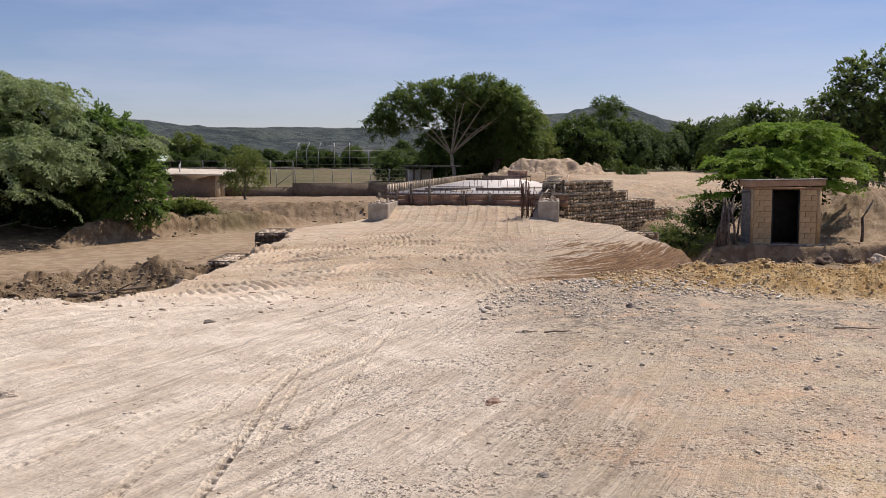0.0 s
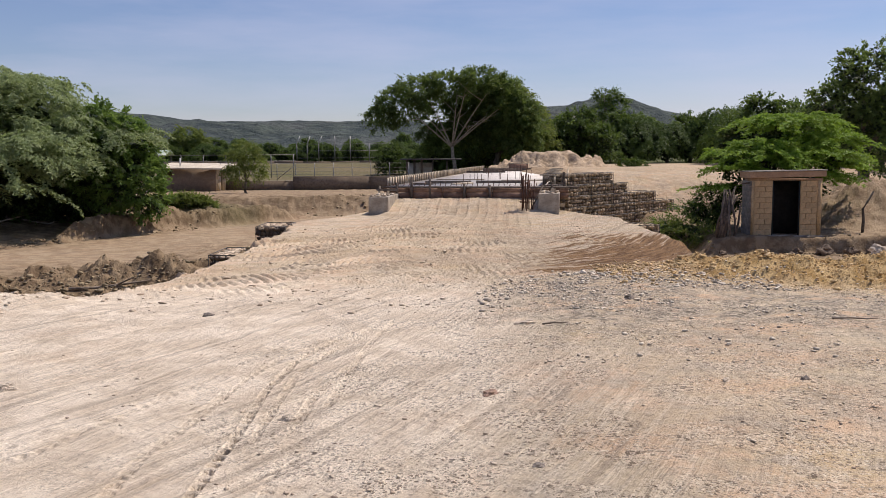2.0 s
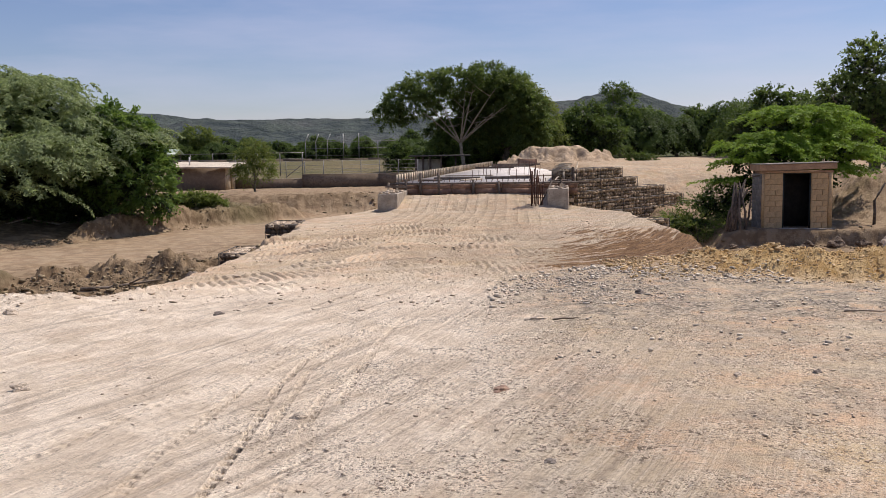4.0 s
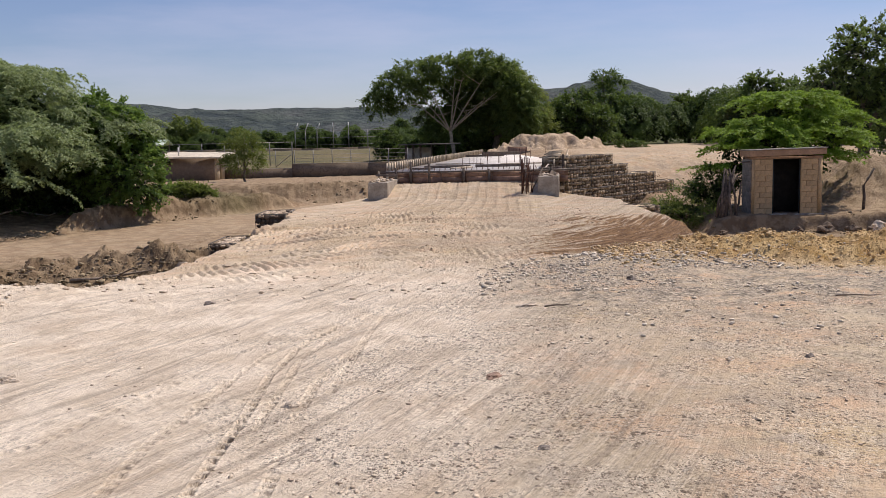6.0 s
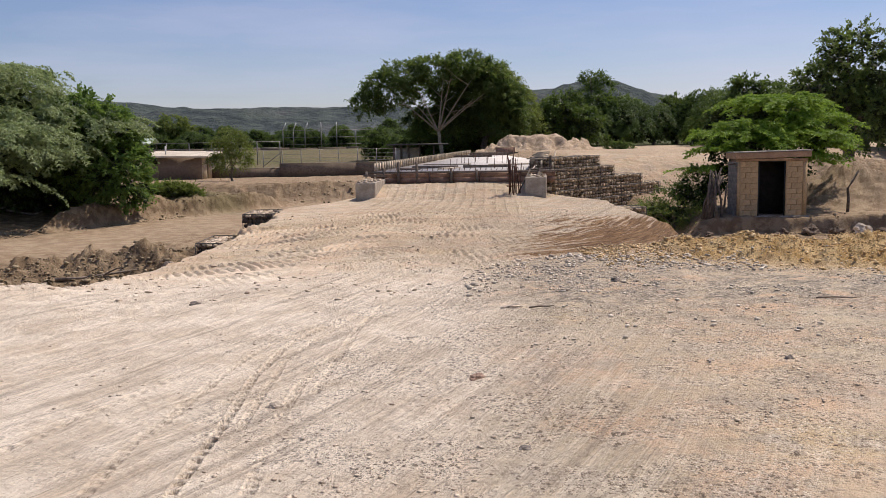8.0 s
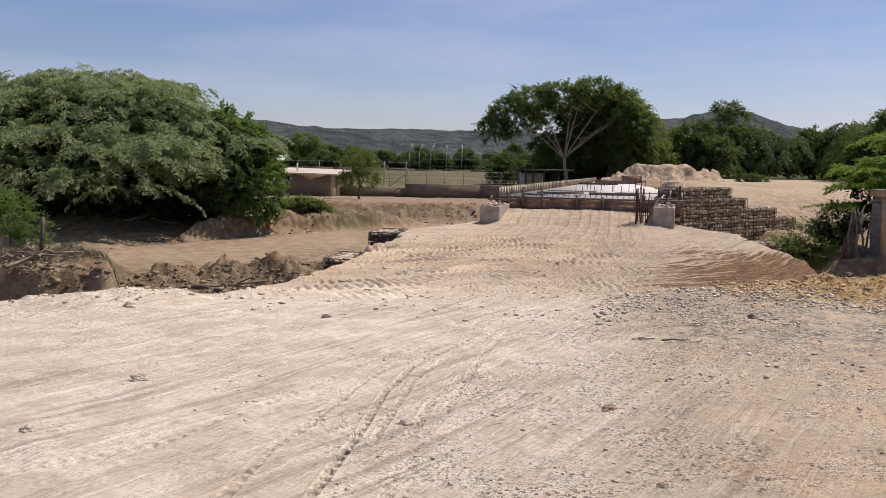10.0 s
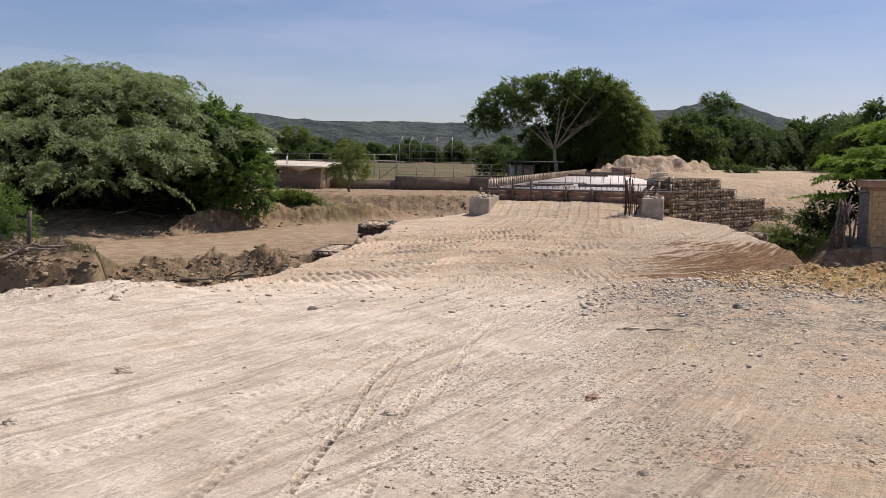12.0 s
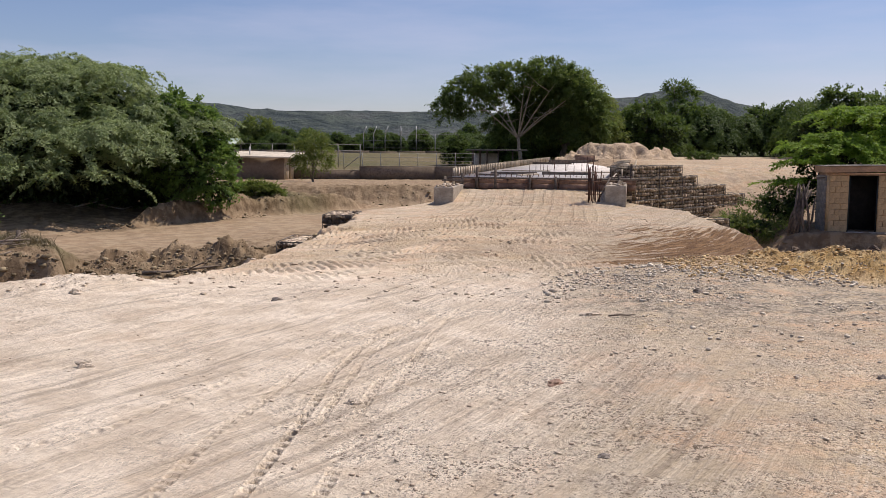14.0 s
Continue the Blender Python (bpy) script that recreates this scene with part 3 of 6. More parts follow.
    # relief: clods, wheel ruts, dozer tracks
    fine = 0.014 + 0.05 * fade(np.abs(inside - 0.5), 0.5, 0.2) + 0.09 * (1 - yard) * fade(y, 14, 17) * (1 - fade(y, 60, 90)) * (1 - lane)
    z = z + fine * waves(x, y, 0.55, 32, 4, 0.62)
    close = 1 - fade(r, 12, 20)
    z = z + (0.0070 * waves(x, y, 0.10, 33, 3, 0.6) + 0.012 * waves(x, y, 0.45, 44, 4, 0.6)) * close * (0.4 + np.clip(0.6 + waves(x, y, 1.3, 49), 0, 1)) + 0.018 * gravel * waves(x, y, 0.14, 34, 2)
    z = z + 0.26 * heap * waves(x, y, 0.42, 35, 4, 0.6) + 0.17 * ochre * waves(x, y, 0.34, 36, 5, 0.7)
    dozed = yard * fade(y, 9.6, 12.5) * (1 - fade(x - 0.05 * y, -0.6, 1.6)) + yard * fade(y, 24, 29) * (1 - fade(x, 2.0, 4.5))
    dozed = np.clip(dozed, 0, 1)
    z = z + 0.024 * dozed * waves(x, y, 0.7, 51, 6, 0.75)
    # short runs of cleat prints, each patch turned its own way
    spot = (dozed > 0.03) & (y < 30)
    if spot.any():
        px, py = x[spot], y[spot]
        best, turn = np.full(px.shape, 9.0), np.zeros(px.shape)
        gx_, gy_ = np.floor(px / 0.9), np.floor(py / 2.0)
        for ox in (-1, 0, 1):
            for oy in (-1, 0, 1):
                i, j = gx_ + ox, gy_ + oy
                a, b, c = (np.modf(np.abs(np.sin(i * p + j * q) * 43758.5))[0] for p, q in ((12.99, 78.23), (39.35, 11.13), (73.16, 52.24)))
                far = np.hypot(px / 0.9 - i - a, py / 2.0 - j - b)
                turn, best = np.where(far < best, c, turn), np.minimum(best, far)
        turn = (turn - 0.5) * 2.0
        shift = 0.10 * waves(px, py, 0.7, 38, 2)
        u = px * np.cos(turn) + py * np.sin(turn) + shift
        v = py * np.cos(turn) - px * np.sin(turn) + shift
        teeth = np.tanh(3.0 * np.sin(2 * np.pi * u / 0.15)) * fade(np.sin(2 * np.pi * v / 2.1), -0.85, -0.5) * fade(waves(px, py, 0.8, 64, 3), -0.50, -0.15)
        z[spot] += (0.004 + 0.0016 * py) * fade(py, 9.6, 12.5) * teeth * dozed[spot] * (1 - fade(py, 26, 30))
    # side by side passes of a tracked machine up the ramp: a shallow trough each, the cleat prints follow its line
    press, gone_along = np.zeros(x.shape), np.zeros(x.shape)
    spot = (dozed > 0.05) & (y > 24)
    if spot.any():
        px, py = x[spot], y[spot]
        p, g, dz = np.zeros(px.shape), np.zeros(px.shape), np.zeros(px.shape)
        for k, line in enumerate(PASSES):
            d, s, side = along(px, py, line)
            over = 1 - fade(d, 0.12, 0.18)
            p = np.maximum(p * (1 - over), over)
            g = np.where(over > 0, s + 0.9 * np.abs(side) + 0.61 * k, g)
            bars = np.tanh(2.5 * np.sin(2 * np.pi * (s + 0.9 * np.abs(side) + 0.61 * k) / 0.45))
            dz = dz * (1 - over) + (0.042 * bars - 0.014) * over + 0.014 * np.exp(-((d - 0.21) / 0.05) ** 2)
        press[spot], gone_along[spot] = p * dozed[spot], g
        z[spot] += dz * dozed[spot] * (0.5 + 0.5 * fade(waves(px, py, 1.2, 38, 3), -0.4, 0.4))
    # streaks that follow the traffic towards the bridge, and those dragged across to the east edge
    d1, s1, side1 = along(x, y, ((-6.5, -2.0), (-4.4, 1.2), (-2.9, 3.6), (-1.7, 5.8), (-0.6, 8.2), (0.4, 11.0), (1.2, 15.0), (1.8, 22.0), (1.9, 37)))
    d2, s2, side2 = along(x, y, ((-4.0, 11.6), (0.4, 12.5), (2.2, 13.6), (3.7, 15.6), (5.4, 19.4), (8, 27)))
    across = fade(x - 0.02 * y, 0.2, 1.4) * fade(y, 10.6, 12.5)
    streak = (1 - across) * waves(side1, s1 * 0.02, 0.09, 45, 4, 0.85) + across * waves(side2, s2 * 0.05, 0.26, 46, 5, 0.72)
    lined = yard * (1 - 0.6 * gravel) * (1 - 0.8 * dozed) * np.clip(0.25 + fade(1.0 - x, -1.2, 0.8) + across, 0, 1)
    streak = streak * lined
    z = z - 0.0045 * streak * (1 + 2.5 * across)
    pale = yard * (0.06 + 0.94 * fade(-x + 0.25 * y + 0.5 * waves(x, y, 1.0, 61), 0.0, 2.0)) * np.clip(0.95 + 0.35 * waves(x, y, 1.6, 47, 3), 0, 1) * (1 - across * 0.6) * (1 - gravel) * (1 - 0.75 * fade(y, 9.5, 13.5))
    grit = yard * np.clip(0.22 + 0.78 * fade(x, -2.0, 0.6) + 0.4 * waves(x, y, 1.1, 48, 3), 0.1, 1) + 0.4 * (1 - yard)
    near = (y < 38) & (r < 42) & (y > 2.5)
    nx, ny, nz = x[near], y[near], 0.0
    for line, wide, deep, pitch in RUTS:
        d, s, side = along(nx, ny, line)
        rut = 1 - fade(d, wide * (0.92 if pitch else 0.8), wide * (1.06 if pitch else 1.15))
        bar = np.tanh(2.5 * np.sin(2 * np.pi * (s + 0.6 * np.abs(side)) / pitch)) if pitch else waves(s * 0.12, side, 0.06, 39, 2)
        worn = fade(waves(nx, ny, 0.9, 40), -0.45, 0.05)
        sunk = -1.6 * deep * fade(bar, -0.1, 0.35) if pitch else deep * bar - 0.3 * deep
        nz = nz + rut * worn * sunk + (0.35 if pitch else 1.0) * deep * 0.8 * np.exp(-((d - wide * 1.25) / (0.25 * wide)) ** 2) * worn
    z[near] += nz
    brown = np.clip(brown, 0, 1)
    return z, dict(stain=stain, gravel=gravel, ochre=ochre, brown=brown, earth=earth, grass=np.clip(grass, 0, 1), pale=pale, streak=streak, grit=grit, lined=lined, press=press, side=np.where(across > 0.5, side2, side1), way=np.where(across > 0.5, s2 + 50, s1), track=gone_along, raw=np.clip(1 - yard - 0.8 * lane, 0, 1) * fade(y, 9, 12) * (1 - fade(y, 75, 85)))


# wheel and track marks over the yard: line in the plan, half width, depth, spacing of the cleats (0: plain streaks)
RUTS = (
    (((-1.17, 3.0), (-1.17, 4.5), (-1.16, 5.2), (-1.20, 6.0), (-1.13, 6.8), (-0.98, 7.4), (-0.70, 8.3), (-0.2, 10.0)), 0.030, 0.020, 0.105),
    (((-1.05, 4.9), (-1.05, 5.6), (-1.06, 6.4), (-0.95, 7.0), (-0.6, 8.3)), 0.026, 0.012, 0.09),
    (((-1.50, 5.0), (-1.45, 5.6), (-1.42, 6.2), (-1.29, 6.8), (-0.9, 8.0)), 0.022, 0.010, 0.09),
    (((-1.58, 3.2), (-1.58, 4.6), (-1.51, 5.2), (-1.46, 5.9)), 0.035, 0.008, 0.09),
    (((-0.82, 3.4), (-0.83, 4.6), (-0.86, 5.2), (-0.84, 5.8), (-0.7, 6.6)), 0.035, 0.011, 0.09),
    (((-0.72, 5.6), (-0.67, 6.4), (-0.60, 7.6), (-0.4, 9.0)), 0.032, 0.011, 0.10),
    (((-3.2, 3.6), (-2.2, 4.7), (-1.75, 6.0), (-1.1, 8.2)), 0.030, 0.007, 0.10),
    (((-4.2, 3.0), (-2.1, 4.6), (-0.95, 6.6), (0.15, 9.2), (1.1, 13.0)), 0.30, 0.008, 0),
    (((-5.2, 4.6), (-3.0, 6.2), (-1.2, 8.0), (0.3, 10.8), (1.4, 15.0)), 0.28, 0.008, 0),
    (((-8.0, 6.0), (-4.0, 7.4), (-1.6, 9.0), (0.4, 12.0), (1.6, 18.0), (1.9, 30.0)), 0.30, 0.012, 0),
    (((-9.0, 6.9), (-4.6, 8.2), (-2.0, 9.9), (0.0, 13.0), (1.0, 18.0), (1.2, 34.0)), 0.28, 0.014, 0),
    (((0.4, 11.4), (2.4, 13.6), (4.6, 17.8)), 0.35, 0.018, 0),
    (((0.6, 13.2), (2.6, 15.8), (5.0, 21.5)), 0.30, 0.020, 0),
    (((1.0, 16.0), (3.2, 20.0), (5.8, 26.0)), 0.30, 0.020, 0),
)


def machine_passes():
    """Lines in the plan: side by side up the ramp."""
    rnd = random.Random(77)
    lines = []
    for k in range(15):
        x0 = -2.3 + 0.40 * k + rnd.uniform(-0.06, 0.06)
        lines.append([(x0 - 0.4, 25 + rnd.uniform(0, 3)), (x0 - 0.1, 30), (x0 + 0.2, 34), (x0 + 0.5, 38.8)])
    return lines


PASSES = machine_passes()


def build_ground():
    # fine towards the view, coarse all round
    steps = [0.0, 0.8, 1.8, 2.6, 3.2]
    while steps[-1] < 4500:
        r = steps[-1]
        steps.append(r + (min(max(r * r / 2544 * 1.3, 0.007), 0.085 if r < 37 else 0.22) if r < 60 else 0.9 if r < 112 else r * 0.09))
    radii = np.array(steps)
    dense = np.linspace(-36.0, 29.5, 860)
    sparse = np.linspace(29.5, 324.0, 74)[1:-1]
    az = np.radians(np.concatenate([dense, sparse]))
    n, m = len(radii), len(az)
    x, y = np.outer(radii, np.sin(az)), np.outer(radii, np.cos(az))
    z, soils = land(x, y)
    behind = fade(y, 1.5, 3.5)
    z = z * behind
    i = np.arange((n - 1) * m)
    a, k = i // m * m, i % m
    b = a + (k + 1) % m
    pile = Pile()
    pile.put(np.stack([x, y, z], -1), np.stack([a + k, a + k + m, b + m, b], 1))
    ob = part("ground", pile, GROUND, smooth=True)
    for key, value in soils.items():
        layer = ob.data.attributes.new(key, "FLOAT", "POINT")
        layer.data.foreach_set("value", (np.broadcast_to(value, x.shape) * behind).astype(np.float32).ravel())
    tagged(ob, "pale rutted limestone fill, ditches, dirt road and banks", "ground", kind="structure")
    return ob


def height(x, y):
    return float(land(np.array([float(x)]), np.array([float(y)]))[0][0])


build_ground()


def build_hill(name, x0, x1, y0, y1, crest, label, seed):
    """A long ridge: crest gives its height from west to east."""
    nx, ny = 260, 60
    u, w = np.meshgrid(np.linspace(0, 1, nx), np.linspace(0, 1, ny))
    x, y = x0 + (x1 - x0) * u, y0 + (y1 - y0) * w
    up = np.interp(x, [p[0] for p in crest], [p[1] for p in crest])
    shape = np.sin(np.clip(w * 1.25, 0, 1) * np.pi / 2) ** 0.8
    gully = waves(x, y * 0.35, 190, seed, 4, 0.6)
    z = up * shape * (1 + 0.75 * gully * (1 - fade(w, 0.5, 0.82))) + 2.4 * waves(x, y, 26, seed + 4, 3, 0.7) * shape - 4
    i = np.arange((ny - 1) * nx)
    i = i[i % nx < nx - 1]
    pile = Pile()
    pile.put(np.stack([x, y, z], -1), np.stack([i, i + 1, i + nx + 1, i + nx], 1))
    ob = part(name, pile, HILL, smooth=True)
    tagged(ob, label, "hill", kind="structure")


build_hill("backdrop_ridge", -1500, 30, 1050, 1560, ((-1500, 160), (-900, 112), (-620, 87), (-520, 76), (-462, 72), (-440, 66), (-355, 62), (-136, 61), (-20, 59), (30, 52)), "long scrub-covered ridge on the horizon", 51)
build_hill("backdrop_hill", 20, 560, 1050, 1500, ((20, 34), (80, 60), (145, 79), (200, 81), (250, 84), (290, 85), (334, 75), (380, 57), (450, 40), (560, 20)), "low scrub-covered hill with two shoulders", 57)


# ---------------------------------------------------------------- the bridge under construction
def build_bridge():
    bridge = thing("bridge", bridge_pose(), "unfinished concrete road bridge with its timber formwork still on", "bridge")
    rnd = random.Random(3)
    half, long = 3.9, 42.0
    slab = Pile()
    slab.box((-half, 0.12, -0.24), (half, long, 0.0))
    part("deck_slab", slab, SLAB, bridge, "pale newly cast concrete deck")
    for x in (-2.9, -1.0, 1.0, 2.9):
        part("girder", Pile().box((x - 0.22, 0.35, -1.15), (x + 0.22, long - 0.3, -0.25)), CONCRETE, bridge)
    part("abutment", Pile().box((-half - 0.2, 0.2, -3.4), (half + 0.2, 1.2, -1.152)), CONCRETE, bridge)
    part("abutment", Pile().box((-half - 0.2, long - 1.2, -3.4), (half + 0.2, long - 0.2, -1.152)), CONCRETE, bridge)
    # end form: two rows of boards held by stakes
    x = -half - 0.1
    while x < half:
        w = min(rnd.uniform(1.0, 1.7), half + 0.1 - x)
        part("form_board", Pile().box((x + 0.01, 0.02 + rnd.uniform(0, 0.02), -0.52), (x + w - 0.01, 0.075, -0.27)), FORM, bridge)
        part("form_board", Pile().box((x + 0.01, 0.03 + rnd.uniform(0, 0.02), -0.262), (x + w - 0.01, 0.085, -0.085)), FORM, bridge)
        x += w
    for x, top in ((-3.4, 0.16), (-2.75, 0.42), (-1.95, 0.42), (-0.45, 0.12), (0.65, 0.05), (2.2, 0.03), (3.3, 0.1)):
        part("stake", Pile().box((x - 0.05, -0.06, -0.66), (x + 0.05, 0.015, top)), DARKWOOD, bridge)
    part("waler", Pile().box((-half - 0.3, -0.03, -0.075), (half + 0.55, 0.05, 0.0)), DARKWOOD, bridge)
    for i in range(34):
        x = -half + 0.1 + i * (2 * half - 0.2) / 33
        part("bar_end", Pile().tube([(x, -0.02, 0.03), (x, 0.12, 0.05), (x + rnd.uniform(-.03, .03), 0.16, rnd.uniform(0.10, 0.17))], 0.018, 4), RUST, bridge)
    # edge forms of both sides, with studs
    for side, tall in ((-1, 0.36), (1, 0.24)):
        y = 0.3
        while y < long - 0.5:
            n = min(2.4, long - 0.2 - y)
            x = side * (half - 0.02)
            part("edge_board", Pile().box((x - 0.02, y + 0.01, 0.0), (x + 0.02, y + n - 0.01, tall + rnd.uniform(-0.015, 0.02))), PINE, bridge)
            for k in (0.3, 0.9, 1.5, 2.1):
                a = x - side * 0.052
                part("stud", Pile().box((a - 0.03, y + k - 0.035, 0.0), (a + 0.03, y + k + 0.035, tall + 0.04)), PINE, bridge)
            y += n
    # the kerb form on the east side, leaning dark boards
    part("kerb_form", Pile().box((half - 1.02, 0.6, 0.0), (half - 0.95, 24.0, 0.42)), DARKWOOD, bridge)
    part("kerb_form", Pile().box((half - 0.55, 0.6, 0.0), (half - 0.49, 24.0, 0.36)), PINE, bridge)
    for i in range(9):
        y = 1.2 + i * 2.5
        m = pose(half - 0.75, y, 0.36, 0, rnd.uniform(-6, 6), 0)
        part("spreader", Pile().box((-0.42, -0.04, 0.05), (0.42, 0.04, 0.10), m), PINE, bridge)
    # ledge form outside the east edge
    part("ledge", Pile().box((half + 0.02, 5.0, -0.40), (half + 0.62, 30.0, -0.30)), SLAB, bridge)
    for i in range(24):
        x, y = rnd.uniform(-3.2, 2.5), rnd.uniform(2.0, 34.0)
        part("dowel", Pile().tube([(x, y, 0.0), (x + 0.01, y, rnd.uniform(0.3, 0.6))], 0.014, 4), RUST, bridge)
    return bridge


build_bridge()


def build_plank(x, y, turn, long, wide=0.22, thick=0.06, z=0.0, material=None, label="loose grey plank lying on the bridge deck"):
    ob = thing("plank", bridge_pose(x, y, z) @ pose(0, 0, 0.004, 0, 0, turn), label, "plank", "loose planks")
    part("board", worn_box(long, wide, thick, 0.008, 0.004, int(x * 10 + 50)), material or DARKWOOD, ob)


build_plank(-1.7, 4.0, 8, 2.2, 0.35, 0.12)
build_plank(-2.6, 2.0, -20, 1.0, 0.25, 0.08)
build_plank(-0.9, 3.0, 65, 1.6, 0.25, 0.06, 0.0, PINE, "loose pale plank lying on the bridge deck")
build_plank(0.75, 4.4, 3, 2.3, 0.30, 0.12)
build_plank(1.6, 8.2, 12, 2.2, 0.2, 0.06, 0.0, PINE, "loose pale plank lying on the bridge deck")
build_plank(-1.8, 9.5, -6, 2.6, 0.2, 0.06, 0.0, PINE, "loose pale plank lying on the bridge deck")
build_plank(-1.2, 36.0, 0, 4.0, 0.3, 0.25)
build_plank(-2.4, 30.0, 15, 3.0, 0.3, 0.15)


def build_form_box():
    ob = thing("form_box", bridge_pose(-0.3, 37.0, 0.0) @ pose(0, 0, 0.003), "brown plywood form box standing on the deck", "box")
    for y in (-0.4, 0.4):
        part("side_panel", Pile().box((-0.75, y - 0.02, 0), (0.75, y + 0.02, 0.62)), FORM, ob)
    for x in (-0.77, 0.77):
        part("end_panel", Pile().box((x - 0.02, -0.42, 0), (x + 0.02, 0.42, 0.62)), FORM, ob)
    part("lid", Pile().box((-0.8, -0.45, 0.621), (0.8, 0.45, 0.65)), PINE, ob)


build_form_box()


def build_wing_block(x, y, sx, sy, sz, turn, label):
    ob = thing("wing_wall", pose(x, y, -0.85, 0, 0, turn), label, "concrete wall", "bridge wing walls")
    bm = worn_box(sx, sy, sz, 0.025, 0.012, int(x * 7))
    bmesh.ops.translate(bm, verts=bm.verts, vec=(0, sy / 2, 0))
    part("stem", bm, CONCRETE, ob)
    rnd = random.Random(int(x * 10))
    cap = Pile()
    for i in range(14):
        px, py = rnd.uniform(-sx * 0.38, sx * 0.38), rnd.uniform(0.1, sy - 0.1)
        cap.put(*stone(rnd, px, py, sz + 0.02, 0.11))
    part("rubble_cap", cap, PEBBLE, ob)


def stone(rnd, x, y, z, size, flat=0.6):
    """One rough stone: a squashed, dented octahedron cut once."""
    base = np.array([(1, 0, 0), (0, 1, 0), (-1, 0, 0), (0, -1, 0), (.6, .6, .75), (-.6, .6, .75), (-.6, -.6, .75), (.6, -.6, .75), (0, 0, -.6)], float)
    base *= 1 + np.array([[rnd.uniform(-0.45, 0.45) for _ in range(3)] for _ in range(9)])
    ang = rnd.uniform(0, 6.28)
    c, s = math.cos(ang), math.sin(ang)
    k = np.array([size * rnd.uniform(0.7, 1.4), size * rnd.uniform(0.6, 1.0), size * flat])
    v = base * k
    v = np.stack([v[:, 0] * c - v[:, 1] * s + x, v[:, 0] * s + v[:, 1] * c + y, v[:, 2] + z], 1)
    f4 = np.array([(4, 5, 6, 7)])
    f3 = np.array([(0, 4, 7), (0, 1, 4), (1, 5, 4), (1, 2, 5), (2, 6, 5), (2, 3, 6), (3, 7, 6), (3, 0, 7), (8, 1, 0), (8, 2, 1), (8, 3, 2), (8, 0, 3)])
    return v, [f4, f3]


build_wing_block(-2.62, 36.0, 0.80, 3.4, 0.80, -5, "grey cast concrete wing wall at the ramp, top left rough")
build_wing_block(4.22, 36.0, 0.84, 3.0, 0.90, -8, "grey cast concrete wing wall beside the starter bars")


def build_rebar():
    rnd = random.Random(8)
    ob = thing("rebar_bundle", pose(3.45, 36.1, -0.80), "rusty starter bars standing upright in a bundle", "rebar")
    for i in range(11):
        x, y = rnd.uniform(-0.30, 0.18), rnd.uniform(-0.2, 0.3)
        h = rnd.uniform(1.3, 2.0)
        lean = rnd.uniform(-0.10, 0.06)
        part("bar", Pile().tube([(x, y, 0), (x + lean * 0.4, y, h * 0.5), (x + lean * 1.4, y, h)], 0.022, 5), RUST, ob)
    for z in (0.5, 1.0):
        part("tie", Pile().tube([(-0.36, -0.22, z), (0.2, -0.22, z + 0.03), (0.22, 0.3, z), (-0.36, 0.3, z + 0.02), (-0.36, -0.22, z)], 0.014, 4), RUST, ob)
    part("prop", Pile().tube([(0.0, 0.0, 0.05), (0.62, 0.5, 1.15)], 0.03, 5), DARKWOOD, ob)


build_rebar()


def build_corner_forms():
    """Props and boards left standing at both near corners of the deck."""
    east = thing("corner_formwork", pose(4.78, 38.3, -0.85), "upright formwork boards and props beside the wing wall", "formwork", "corner formwork")
    for x, y, tall in ((0.05, 0.0, 1.10), (0.36, 0.05, 1.72), (0.42, 0.5, 1.60)):
        part("prop", worn_box(0.09, 0.09, tall, 0.01, 0.006, int(x * 99)), DARKWOOD, east, at=pose(x, y, 0, 0, 2 - 6 * x, 0))
    for z, n in ((0.25, 0.36), (0.62, 0.40), (0.95, 0.44)):
        part("board", worn_box(n, 0.04, 0.14, 0.006, 0.004, int(z * 90)), PINE, east, at=pose(0.2, -0.075, z, 0, 3, 0))
    part("top_board", worn_box(0.95, 0.5, 0.05, 0.008, 0.006, 5), DARKWOOD, east, at=pose(-0.15, 0.15, 1.13, 0, -2, 4))
    west = thing("corner_formwork", pose(-2.72, 38.9, -0.62), "pale props and short rails at the deck corner", "formwork", "corner formwork")
    for x, tall in ((-0.1, 0.92), (0.28, 0.80)):
        part("prop", worn_box(0.09, 0.08, tall, 0.01, 0.006, int(x * 99) + 40), PINE, west, at=pose(x, 0, 0, 0, 4, 0))
    for z in (0.42, 0.70):
        part("rail", worn_box(0.95, 0.05, 0.09, 0.008, 0.004, int(z * 90)), DARKWOOD, west, at=pose(0.3, -0.07, z, 0, 2, 0))
    leaning = thing("leaning_board", pose(3.95, 36.2, -0.72, 0, 28, 10), "pale board leaning beside the starter bars", "board")
    part("plank", worn_box(0.16, 0.04, 1.1, 0.006, 0.004, 8), PINE, leaning)


build_corner_forms()


